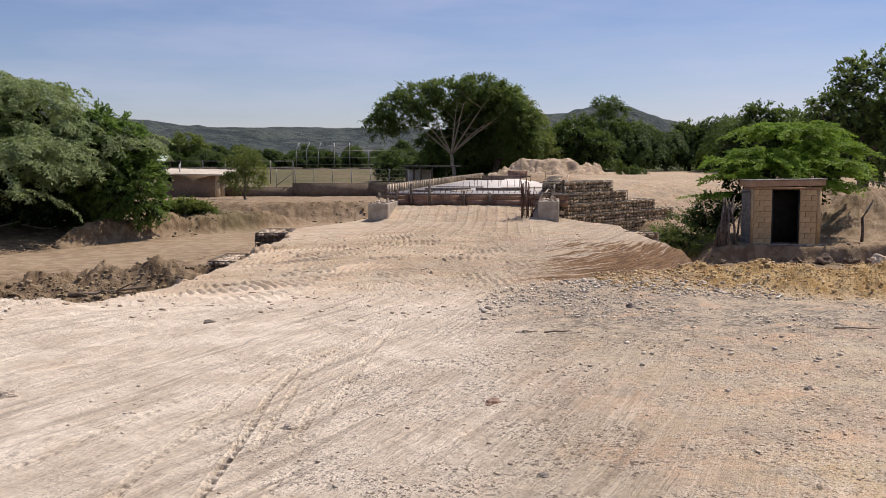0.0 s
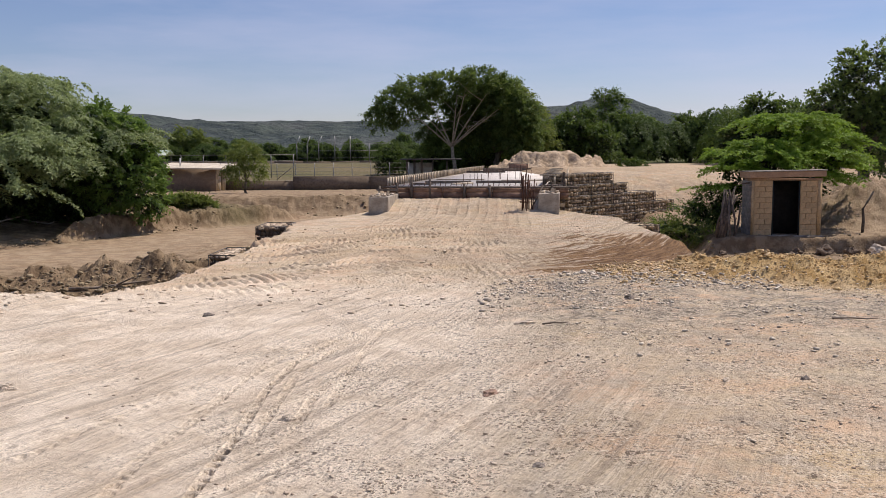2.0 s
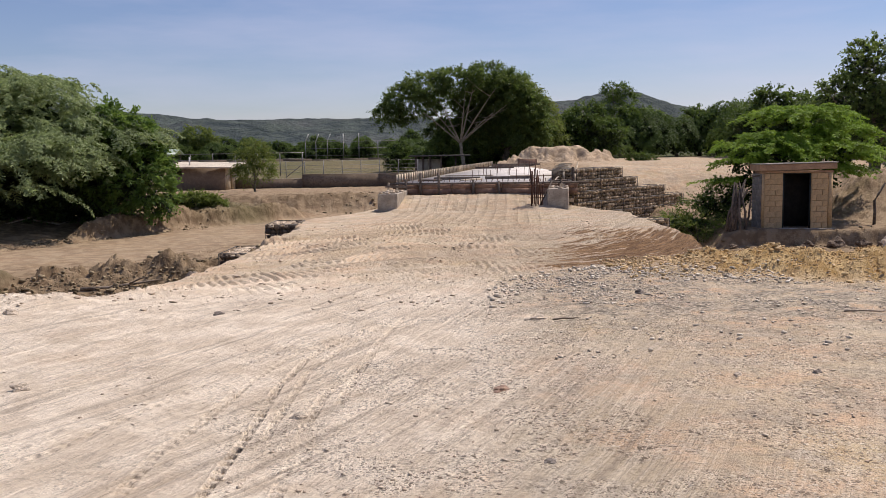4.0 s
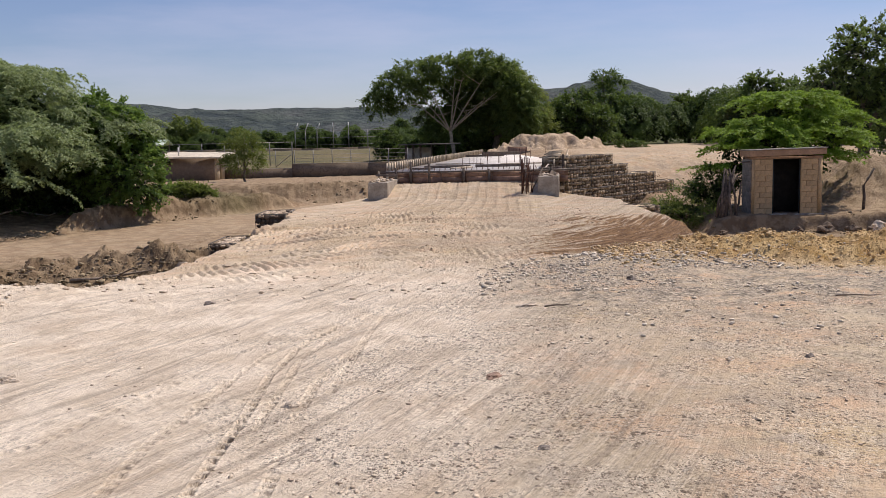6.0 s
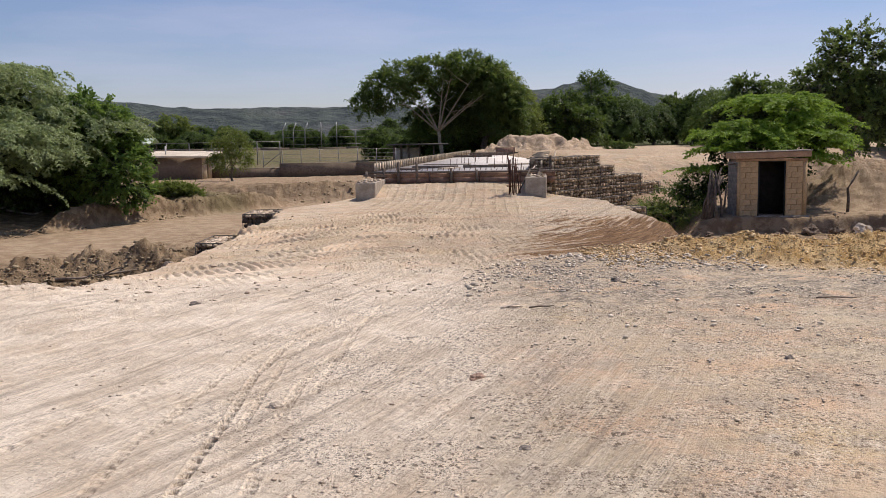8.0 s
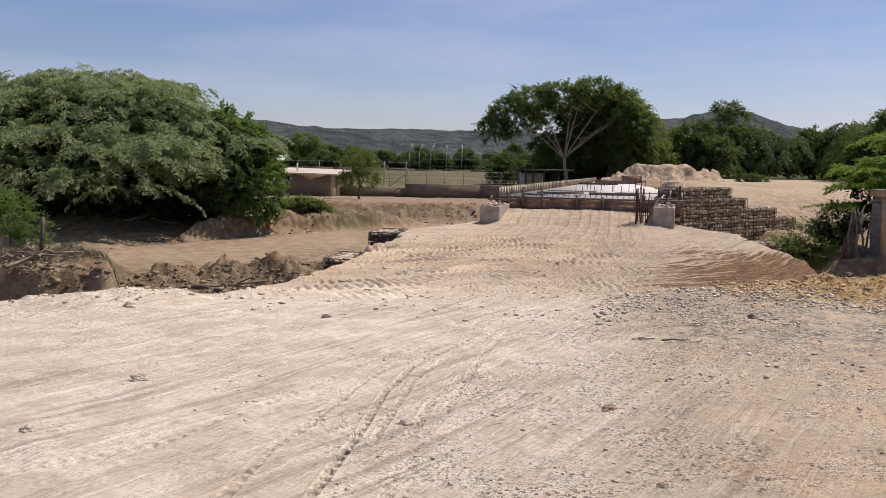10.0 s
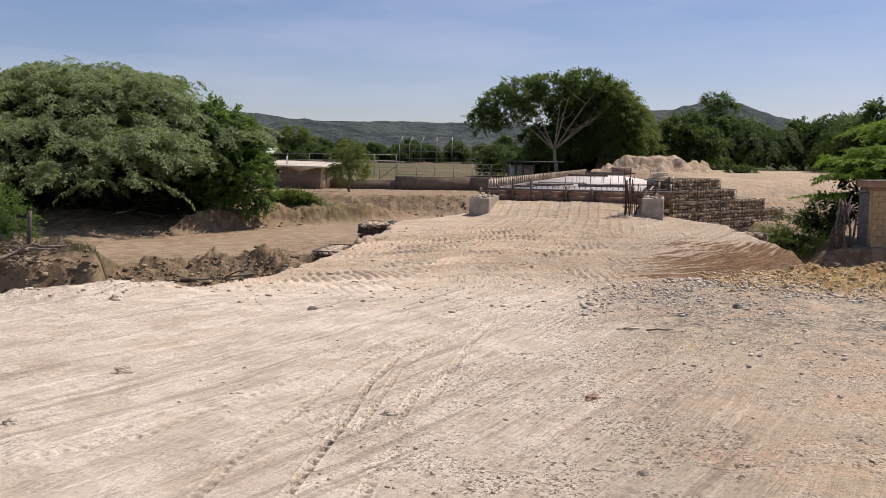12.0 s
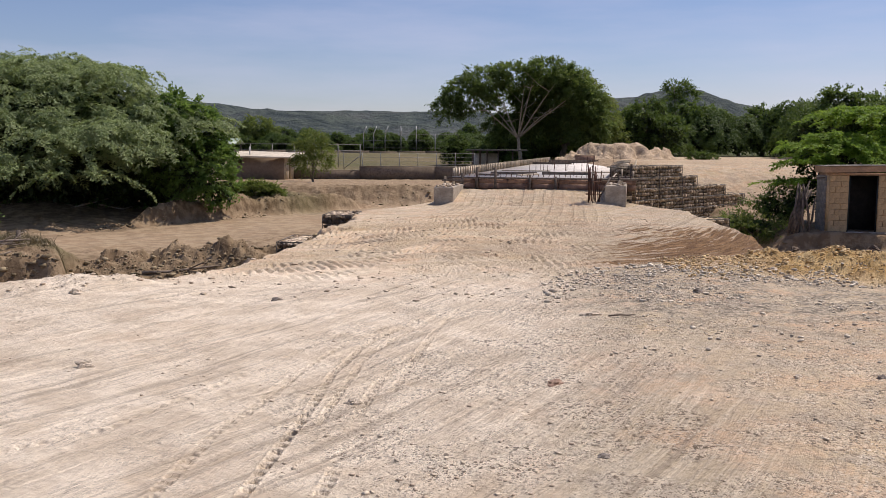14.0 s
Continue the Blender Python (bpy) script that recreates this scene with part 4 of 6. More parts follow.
# ---------------------------------------------------------------- gabions
def gabion_stones(long, deep, tall, seed, faces):
    """Stones packed behind the wires on the faces that show."""
    rnd = random.Random(seed)
    pile = Pile()
    step = 0.15
    if "front" in faces:
        nz, nx = max(1, round(tall / step)), max(1, round(long / step))
        for i in range(nz):
            for k in range(nx):
                pile.put(*stone(rnd, (k + 0.5) * long / nx + rnd.uniform(-.03, .03), 0.09 + rnd.uniform(-.03, .04), (i + 0.5) * tall / nz - 0.03, 0.098 * rnd.uniform(0.75, 1.25), 1.2))
    if "end" in faces or "start" in faces:
        nz, ny = max(1, round(tall / step)), max(1, round(deep / step))
        for i in range(nz):
            for k in range(ny):
                for key, x in (("end", long - 0.09), ("start", 0.09)):
                    if key in faces:
                        pile.put(*stone(rnd, x + rnd.uniform(-.03, .03), (k + 0.5) * deep / ny, (i + 0.5) * tall / nz - 0.03, 0.098 * rnd.uniform(0.75, 1.25), 1.2))
    if "top" in faces:
        nx, ny = max(1, round(long / step)), max(1, round(deep / step))
        for i in range(nx):
            for k in range(ny):
                pile.put(*stone(rnd, (i + 0.5) * long / nx, (k + 0.5) * deep / ny, tall - 0.08, 0.088 * rnd.uniform(0.75, 1.3), 0.8))
    return pile


def build_gabion(m, long, deep, tall, seed, label, group, faces=("front", "top", "end", "start"), material=None):
    ob = thing("gabion", m, label, "gabion", group)
    fill = part("stone_fill", gabion_stones(long, deep, tall, seed, faces), material or STONE, ob)
    if "top" not in faces:
        tagged(part("spilled_soil", gabion_stones(long, deep, tall, seed + 50, ("top",)), PEBBLE, ob, "pale spilled clods on top"), kind="stuff")
    tagged(fill, kind="stuff")
    # plain box behind the stones, coloured dark as the shade between them
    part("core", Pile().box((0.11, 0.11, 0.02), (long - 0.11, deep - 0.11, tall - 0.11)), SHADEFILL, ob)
    cage = Pile()
    r = 0.008
    for y in (0.0, deep):
        for z in (0.0, tall):
            cage.tube([(0, y, z), (long, y, z)], r * 1.6, 4)
        for x in (0.0, long):
            cage.tube([(x, y, 0), (x, y, tall)], r * 1.6, 4)
    for x in (0.0, long):
        for z in (0.0, tall):
            cage.tube([(x, 0, z), (x, deep, z)], r * 1.6, 4)
    k = 0.25
    while k < long:
        cage.tube([(k, -0.004, 0), (k, -0.004, tall)], r * 0.7, 3)
        k += 0.25
    k = 0.25
    while k < tall:
        cage.tube([(0, -0.004, k), (long, -0.004, k)], r * 0.7, 3)
        k += 0.25
    tagged(part("wire_cage", cage, CAGEWIRE, ob, "dull wire basket"), kind="stuff")
    return ob


def build_gabion_walls():
    # wing wall beyond the east edge of the bridge, stepped down towards the stream bank
    start, turn = Vector((5.52, 40.0, 0)), 49.2
    seed = 20
    for course, (top, long) in enumerate(((0.75, 4.0), (0.245, 5.4), (-0.26, 8.2), (-0.765, 10.2), (-1.27, 12.2))):
        s = 0.0
        while s < long - 0.1:
            n = min(2.0, long - s)
            m = Matrix.Translation(start) @ pose(0, 0, top - 0.5, 0, 0, turn) @ Matrix.Translation((s + 0.006, -0.02 * course, 0))
            faces = ["front", "top"] + (["end"] if s + n > long - 0.1 else []) + (["start"] if s == 0 else [])
            build_gabion(m, n - 0.012, 1.0, 0.495, seed, "wire gabion basket filled with brown and grey stone", "stepped wing wall gabions", faces)
            s += n
            seed += 1
    # near corners of the embankment
    # their shaded faces are put into the stone colour
    for x, y, top in ((-6.25, 23.7, -1.02), (-6.3, 30.0, -0.76)):
        build_gabion(pose(x + 1.0, y, top - 0.95, 0, 0, 90), 2.0, 1.0, 0.95, seed, "wire gabion basket half buried in the embankment, its stone darkened as in shade", "embankment gabions", ("front", "end", "start"), SHADESTONE)
        seed += 1
    build_gabion(pose(6.25, 30.5, -1.30, 0, 0, 10), 1.2, 1.0, 0.48, seed, "wire gabion basket half buried in the embankment", "embankment gabions")


build_gabion_walls()


# ---------------------------------------------------------------- heaps and loose stone
def build_mound(name, cx, cy, rx, ry, tall, label, seed, material):
    """A heap of tipped soil: a lumpy top with slumped, fluted sides."""
    n, m = 60, 130
    rr, aa = np.meshgrid(np.linspace(0, 1, n), np.linspace(0, 2 * np.pi, m, endpoint=False), indexing="ij")
    x, y = rr * rx * np.cos(aa), rr * ry * np.sin(aa)
    edge = 0.86 + 0.10 * waves(np.cos(aa) * 2, np.sin(aa) * 2, 0.6, seed, 3)
    flute = 0.15 * waves(x * 2.2, y * 0.7, 0.8, seed + 3, 3, 0.6)
    z = tall * fade(edge - rr + flute, -0.05, 0.42) * (0.86 + 0.16 * waves(x, y, 1.5, seed + 1, 2))
    z = z * (1 - 0.45 * np.exp(-((x - rx * 0.42) / (rx * 0.10)) ** 2)) + 0.20 * waves(x, y, 0.7, seed + 2, 5, 0.65)
    z = np.where(rr > 0.97, -0.5, z)
    i = np.arange((n - 1) * m)
    a, k = i // m * m, i % m
    b = a + (k + 1) % m
    pile = Pile()
    pile.put(np.stack([x, y, z], -1), np.stack([a + k, a + k + m, b + m, b], 1))
    ob = part(name, pile, material, at=pose(cx, cy, height(cx, cy)))
    tagged(ob, label, "soil mound")
    return ob


HEAPSOIL = plain("pinkish_tipped_soil", (0.58, 0.44, 0.30), (0.41, 0.30, 0.19), 1.2, 0.95, 0.9, 0.06, fine=6.0)
build_mound("soil_mound", 10.2, 84.0, 6.2, 4.2, 1.55, "pinkish tipped soil heap behind the bridge deck", 61, HEAPSOIL)


def scatter(name, label, category, material, spots, seed, flat=0.6):
    """Loose stones in one mesh: spots gives x, y, size; they lie on the ground."""
    rng = np.random.default_rng(seed)
    x, y, s = np.array(spots, float).T
    z = land(x, y)[0] + s * flat * 0.25
    n = len(x)
    base = np.array([(1, 0, 0), (0, 1, 0), (-1, 0, 0), (0, -1, 0), (.6, .6, .75), (-.6, .6, .75), (-.6, -.6, .75), (.6, -.6, .75), (0, 0, -.6)], float)
    v = base * (1 + rng.uniform(-0.45, 0.45, (n, 9, 3))) * np.stack([s * rng.uniform(0.7, 1.4, n), s * rng.uniform(0.6, 1.0, n), s * flat], 1)[:, None]
    a = rng.uniform(0, 6.28, n)
    c, k = np.cos(a)[:, None], np.sin(a)[:, None]
    v = np.stack([v[..., 0] * c - v[..., 1] * k + x[:, None], v[..., 0] * k + v[..., 1] * c + y[:, None], v[..., 2] + z[:, None]], -1)
    first = 9 * np.arange(n)[:, None, None]
    tri = np.array([(4, 5, 6), (4, 6, 7), (0, 4, 7), (0, 1, 4), (1, 5, 4), (1, 2, 5), (2, 6, 5), (2, 3, 6), (3, 7, 6), (3, 0, 7), (8, 1, 0), (8, 2, 1), (8, 3, 2), (8, 0, 3)])
    pile = Pile()
    pile.put(v, (tri[None] + first).reshape(-1, 3))
    ob = part(name, pile, material)
    tagged(ob, label, category, kind="stuff")


def build_loose_stone():
    rnd = random.Random(5)
    rng = np.random.default_rng(5)
    n = 60000                         # gravel patch
    x, y = rng.uniform(-0.6, 9.0, n), rng.uniform(6.5, 13.8, n)
    edge = 0.35 * waves(x, y, 0.7, 65, 3)
    far = np.interp(x, (-0.6, 0.1, 0.83, 1.39, 1.92, 2.7, 5.0, 9.0), (9.7, 10.1, 11.2, 12.4, 13.0, 12.9, 12.3, 12.0))
    thick = np.where(y > 8.9 + 0.2 * np.abs(x - 3), 0.9, 0.16) * fade(waves(x, y, 0.9, 66, 3), -0.35, 0.25)
    keep = (y + edge < far) & (x + edge > 0.25 * (10.5 - y)) & (rng.random(n) < thick)
    x, y = x[keep], y[keep]
    size = 0.0035 + 0.0055 * rng.random(len(x)) + 0.026 * rng.random(len(x)) ** 16
    spots = list(zip(x, y, size))
    for _ in range(900):              # larger pale stones along its far edge
        x = rnd.uniform(0.4, 4.4)
        spots.append((x, float(np.interp(x, (0.1, 0.83, 1.39, 1.92, 2.7, 5.0), (10.0, 11.1, 12.2, 12.8, 12.7, 12.2))) + rnd.gauss(-0.45, 0.5), 0.010 + 0.034 * rnd.random() ** 3))
    scatter("gravel", "loose crushed grey gravel on the yard", "gravel", GRIT, spots, 6, 0.6)
    n = 24000                         # pebbles over the whole yard
    r, a = 3.3 + 9.7 * rng.random(n) ** 1.3, np.radians(rng.uniform(-35, 29, n))
    x, y = r * np.sin(a), r * np.cos(a)
    thick = fade(waves(x, y, 0.8, 67, 3), -0.2, 0.35) * (0.18 + 0.82 * fade(x, -1.6, 0.2))
    keep = rng.random(n) < thick
    x, y = x[keep], y[keep]
    spots = list(zip(x, y, 0.0025 + 0.004 * rng.random(len(x)) + 0.014 * rng.random(len(x)) ** 10))
    scatter("pebbles", "small loose pebbles strewn over the dirt", "pebbles", PEBBLE, spots, 7, 0.42)
    spots = []
    while len(spots) < 12000:          # ochre clods along the spoil ridge
        x = rnd.uniform(2.3, 10.0)
        y = np.interp(x, (2.3, 3.6, 4.6, 5.6, 8, 14), (13.3, 13.7, 13.4, 12.7, 12.3, 12.2)) + rnd.gauss(-0.35, 0.65)
        spots.append((x, y, 0.004 + 0.009 * rnd.random() + 0.034 * rnd.random() ** 18))
    scatter("clods", "ochre clods and stones of the spoil ridge", "soil clods", OCHRE, spots, 8, 0.75)
    spots = []
    while len(spots) < 2200:          # rubble on the stream banks
        x, y = rnd.uniform(-11.5, -5.3), rnd.gauss(23.0, 0.9)
        spots.append((x, y + 0.15 * (x + 7), 0.008 + 0.022 * rnd.random() + 0.08 * rnd.random() ** 10))
    for _ in range(900):              # clods fallen along the cut bank
        x, y = rnd.uniform(-13.5, -9.2), rnd.gauss(18.3, 0.5)
        spots.append((x, y, 0.010 + 0.03 * rnd.random() + 0.07 * rnd.random() ** 8))
    for _ in range(110):
        spots.append((rnd.gauss(-5.0, 1.6), rnd.gauss(54, 1.6), 0.03 + 0.10 * rnd.random() ** 3))
    for _ in range(600):              # and on the bank below the great tree
        x, y = rnd.uniform(-17.5, -11.0), rnd.gauss(0, 0.9)
        spots.append((x, 37.0 + 1.9 * (x + 15.7) + 1.2 + y, 0.012 + 0.022 * rnd.random() + 0.07 * rnd.random() ** 10))
    for _ in range(260):
        spots.append((rnd.uniform(8.5, 20.0), rnd.gauss(31.3, 0.5), 0.02 + 0.08 * rnd.random() ** 5))
    for _ in range(500):
        spots.append((rnd.uniform(10.5, 15.0), rnd.uniform(46, 53), 0.02 + 0.06 * rnd.random() ** 3))
    scatter("rubble", "brown earth clods and rubble on the banks", "rubble", RUBBLE, spots, 9, 0.75)
    spots = []
    while len(spots) < 1800:          # clods in the dozed fill
        x, y = rnd.uniform(-5.4, 4.5), rnd.uniform(9.0, 30.0)
        if x < -4.4 - 0.05 * (y - 12) or (x > 1.5 and y < 20):
            continue
        spots.append((x, y, 0.008 + 0.012 * rnd.random() + 0.035 * rnd.random() ** 8))
    for _ in range(900):              # thrown up along the lip of the yard
        x = rnd.uniform(-8.5, -4.3)
        spots.append((x, float(np.interp(x, (-12, -5.6, -4.6, -4.2), (8.1, 9.0, 9.9, 11.0))) + rnd.gauss(0, 0.28), 0.005 + 0.012 * rnd.random() + 0.035 * rnd.random() ** 9))
    scatter("fill_clods", "pale clods in the dozed fill", "soil clods", PEBBLE, spots, 10, 0.45)


build_loose_stone()


def build_rock(x, y, size, label, material, seed, flat=0.55):
    rnd = random.Random(seed)
    bm = bmesh.new()
    bmesh.ops.create_icosphere(bm, subdivisions=3, radius=1.0)
    for v in bm.verts:
        k = 0.85 + 0.55 * noise.noise(v.co * 1.3 + Vector((seed, 0, 0))) + 0.22 * noise.noise(v.co * 3.1 + Vector((0, seed, 0)))
        v.co = Vector((v.co.x * size[0], v.co.y * size[1], max(v.co.z, -0.5) * size[2])) * k
    ob = part("rock", bm, material, at=pose(x, y, height(x, y) + size[2] * 0.25, 0, 0, rnd.uniform(0, 90)))
    tagged(ob, label, "rock", "single rocks on the yard")


PALEROCK = plain("pale_limestone", (0.72, 0.60, 0.46), (0.52, 0.43, 0.33), 12.0, 0.9, 0.8, 0.012)
GREYROCK = plain("dark_grey_stone", (0.34, 0.285, 0.235), (0.20, 0.165, 0.135), 14.0, 0.9, 0.8, 0.012)
EARTHROCK = plain("earth_covered_rock", (0.26, 0.19, 0.13), (0.14, 0.10, 0.07), 5.0, 0.95, 0.9, 0.03)
REDROCK = plain("reddish_clod", (0.50, 0.33, 0.23), (0.34, 0.22, 0.155), 16.0, 0.95, 0.9, 0.012)
build_rock(-2.97, 6.0, (0.075, 0.055, 0.045), "pale limestone lump on the pale dirt", PALEROCK, 3)
build_rock(-2.34, 8.85, (0.06, 0.04, 0.03), "small brown clod on the pale dirt", GREYROCK, 4)
build_rock(0.33, 5.88, (0.085, 0.05, 0.020), "reddish clod of earth on the yard", REDROCK, 5)
build_rock(0.51, 4.47, (0.050, 0.035, 0.012), "flat dark grey stone on the yard", GREYROCK, 6)
build_rock(0.82, 8.42, (0.13, 0.06, 0.03), "flat pale stone slab at the gravel's edge", PALEROCK, 7)
build_rock(-0.93, 5.28, (0.05, 0.035, 0.025), "pale pebble beside the wheel track", PALEROCK, 8)
build_rock(2.12, 10.05, (0.07, 0.05, 0.045), "dark grey stone in the gravel", GREYROCK, 9)
build_rock(2.02, 6.2, (0.05, 0.03, 0.02), "pale stone on the yard", PALEROCK, 10)
build_rock(2.60, 6.25, (0.04, 0.03, 0.02), "small grey stone on the yard", GREYROCK, 11)
build_rock(-4.55, 9.05, (0.08, 0.06, 0.05), "pale limestone lump on the yard's edge", PALEROCK, 12)
build_rock(-3.05, 4.75, (0.045, 0.035, 0.025), "pale limestone lump on the dirt", PALEROCK, 13)
for rx_, ry_, rs_ in ((12.4, 31.35, 0.30), (13.3, 31.2, 0.42), (14.3, 31.3, 0.36), (15.1, 31.15, 0.45), (16.2, 31.4, 0.34), (17.0, 31.2, 0.40), (9.9, 31.6, 0.22)):
    build_rock(rx_, ry_, (rs_, rs_ * 0.7, rs_ * 0.6), "brown earth-covered boulder at the terrace edge", EARTHROCK, int(rx_ * 10))
build_rock(6.25, 12.75, (0.17, 0.13, 0.12), "pale ochre boulder on the spoil ridge", PALEROCK, 15)
build_rock(6.75, 12.45, (0.14, 0.10, 0.09), "pale ochre boulder on the spoil ridge", PALEROCK, 16)
build_rock(3.65, 12.55, (0.09, 0.07, 0.06), "pale ochre stone at the foot of the spoil ridge", PALEROCK, 17)


def build_stick(x, y, turn, long):
    ob = thing("stick", pose(x, y, height(x, y) + 0.012, 0, 0, turn), "thin dry brown stick lying on the dirt", "stick", "loose sticks")
    part("shaft", Pile().tube([(-long / 2, 0, 0), (-long * 0.1, 0.012, 0.006), (long * 0.25, -0.008, 0.004), (long / 2, 0.01, 0.008)], (0.009, 0.008, 0.007, 0.004), 6), DEADWOOD, ob)


build_stick(3.98, 8.5, -8, 0.42)
build_stick(1.08, 8.35, 12, 0.26)
build_rock(-6.9, 22.6, (0.28, 0.2, 0.2), "pale boulder among the rubble of the bank", PALEROCK, 14)


# ---------------------------------------------------------------- the block shed
def build_shed():
    wide, deep, tall = 2.58, 1.10, 2.13
    shed = thing("shed", pose(11.27, 32.9, -1.42, 0, 0, -3.0), "small tan-painted concrete block shed with a flat slab roof, doorway open", "shed")
    part("floor_slab", Pile().box((-0.05, -0.12, -0.3), (wide + 0.05, deep, 0.03)), CONCRETE, shed)
    front = part("front_wall", Pile().box((0.02, 0.04, 0.03), (0.79, 0.14, tall)).box((1.80, 0.04, 0.03), (wide - 0.02, 0.14, tall)).box((0.79, 0.04, 2.06), (1.80, 0.14, tall)), BLOCK, shed)
    side = part("side_wall", Pile().box((0.03, 0.142, 0.03), (0.13, deep - 0.12, tall)), LINTEL, shed)
    other = part("side_wall", Pile().box((wide - 0.15, 0.142, 0.03), (wide - 0.03, deep - 0.12, tall)), GREYBLOCK, shed)
    # back wall painted almost black to keep the doorway looking unlit
    part("back_wall", Pile().box((0.02, deep - 0.118, 0.03), (wide - 0.02, deep, tall)), SHADEWALL, shed, "inner wall coloured near black for the shade indoors")
    rnd = random.Random(2)
    shapes = {}

    def block(w, material, parent, at):
        key = (round(w, 3), material.name)
        if key not in shapes:
            bm = worn_box(w - 0.009, 0.05, 0.191, 0.006, 0.002, 1)
            me = bpy.data.meshes.new("block")
            bm.to_mesh(me)
            bm.free()
            me.materials.append(material)
            shapes[key] = me
        part("block", shapes[key], material, parent, at=at)

    for course in range(10):
        z = 0.036 + 0.2 * course
        for lo, hi in ((0.13, 0.79), (1.80, wide - 0.18)):
            x = lo
            first = 0.2 if course % 2 else 0.4
            while x < hi - 0.02:
                w = min(first, hi - x)
                if hi - x - w < 0.08:
                    w = hi - x
                block(w, BLOCK, front, pose(x + w / 2, 0.026 + rnd.uniform(-0.003, 0.003), z))
                x += w
                first = 0.4
        y = 0.02
        first = 0.2 if course % 2 else 0.4
        while y < deep - 0.02:
            w = min(first, deep - y)
            block(w, GREYBLOCK, side, pose(0.012, y + w / 2, z, 0, 0, 90))
            y += w
            first = 0.4
    for x in (0.02, wide - 0.18):
        part("corner_column", Pile().box((x + 0.015, -0.004, 0.03), (x + (0.11 if x < 1 else 0.16), 0.05, tall)), BLOCK, shed)
    part("door_lintel", Pile().box((0.02, -0.012, 2.048), (wide, 0.039, 2.128)), LINTEL, shed)
    roof = part("roof_slab", worn_box(wide + 0.16, deep + 0.24, 0.22, 0.015, 0.006, 4), LINTEL, shed, "orange-brown concrete roof slab", at=pose(wide / 2, deep / 2, tall + 0.03, 0, -1.0, 0))
    part("roof_cap", worn_box(wide + 0.22, deep + 0.3, 0.03, 0.006, 0.004, 9), GREYBLOCK, shed, at=pose(wide / 2, deep / 2, tall + 0.252, 0, -1.0, 0))
    frame_ = part("door_frame", Pile().box((0.792, 0.05, 0.03), (0.83, 0.12, 2.058)).box((1.76, 0.05, 0.03), (1.798, 0.12, 2.058)).box((0.83, 0.05, 2.02), (1.76, 0.12, 2.058)), DOORDARK, shed)
    # door leaf swung inwards
    part("door_leaf", Pile().box((0.84, 0.15, 0.05), (0.88, 0.93, 2.0)), DOORDARK, shed, "dark green door leaf, swung inwards")
    part("roof_pole", Pile().tube([(-0.34, -0.05, 1.94), (0.3, 0.3, 1.98)], 0.03, 6), DARKWOOD, shed)
    return shed


build_shed()


def build_pole_stack():
    ob = thing("pole_stack", pose(10.35, 32.6, height(10.35, 32.6) - 0.05), "grey wooden poles leaning upright in a bundle", "wooden poles")
    rnd = random.Random(12)
    for i in range(17):
        x, y = rnd.uniform(-0.38, 0.30), rnd.uniform(-0.3, 0.3)
        h = rnd.uniform(1.2, 1.9)
        tx = x * 0.3 + rnd.uniform(-0.25, 0.25) + 0.15
        bend = rnd.uniform(-0.10, 0.10)
        part("pole", Pile().tube([(x, y, 0), (x * .7 + tx * .3 + bend, y * .7, h * .4), (tx, y * .3, h)], (0.045, 0.04, 0.028), 6), DARKWOOD, ob)


build_pole_stack()


def build_post(x, y, points, r, label, group=""):
    ob = thing("post", pose(x, y, height(x, y) - 0.05), label, "post", group)
    part("stake", Pile().tube(points, r, 7), DARKWOOD, ob, smooth=True)


build_post(15.75, 33.6, [(0, 0, 0), (0.02, 0, 0.55), (-0.02, 0, 0.95), (0.12, 0, 1.2), (0.36, 0, 1.62)], (0.06, 0.055, 0.05, 0.045, 0.035), "crooked grey wooden post on the terrace")
build_post(-12.3, 20.2, [(0, 0, 0), (0.02, 0, 0.5), (0.05, 0.02, 1.0)], (0.055, 0.05, 0.045), "weathered fence post among dry grass", "fence posts")
build_post(-11.5, 20.2, [(0, 0, 0), (0.0, 0.02, 0.45)], (0.05, 0.045), "weathered fence post among dry grass", "fence posts")


def build_stump():
    x, y = -6.75, 22.3
    ob = thing("tree_stump", pose(x, y, height(x, y) - 0.05), "torn dark tree stump sticking out of the rubble", "tree stump")
    part("bole", Pile().tube([(0, 0, 0), (0.02, 0, 0.3), (0.1, 0, 0.5), (0.14, 0, 0.72)], (0.2, 0.12, 0.13, 0.04), 8), DARKWOOD, ob)
    for k, (dx, dy, dz) in enumerate(((-0.6, -0.1, 0.1), (-0.9, 0.2, -0.1), (0.3, -0.3, 0.1))):
        part("root", Pile().tube([(0, 0, 0.15), (dx * .5, dy * .5, 0.18 + dz), (dx, dy, dz)], (0.08, 0.06, 0.025), 6), DARKWOOD, ob)


build_stump()


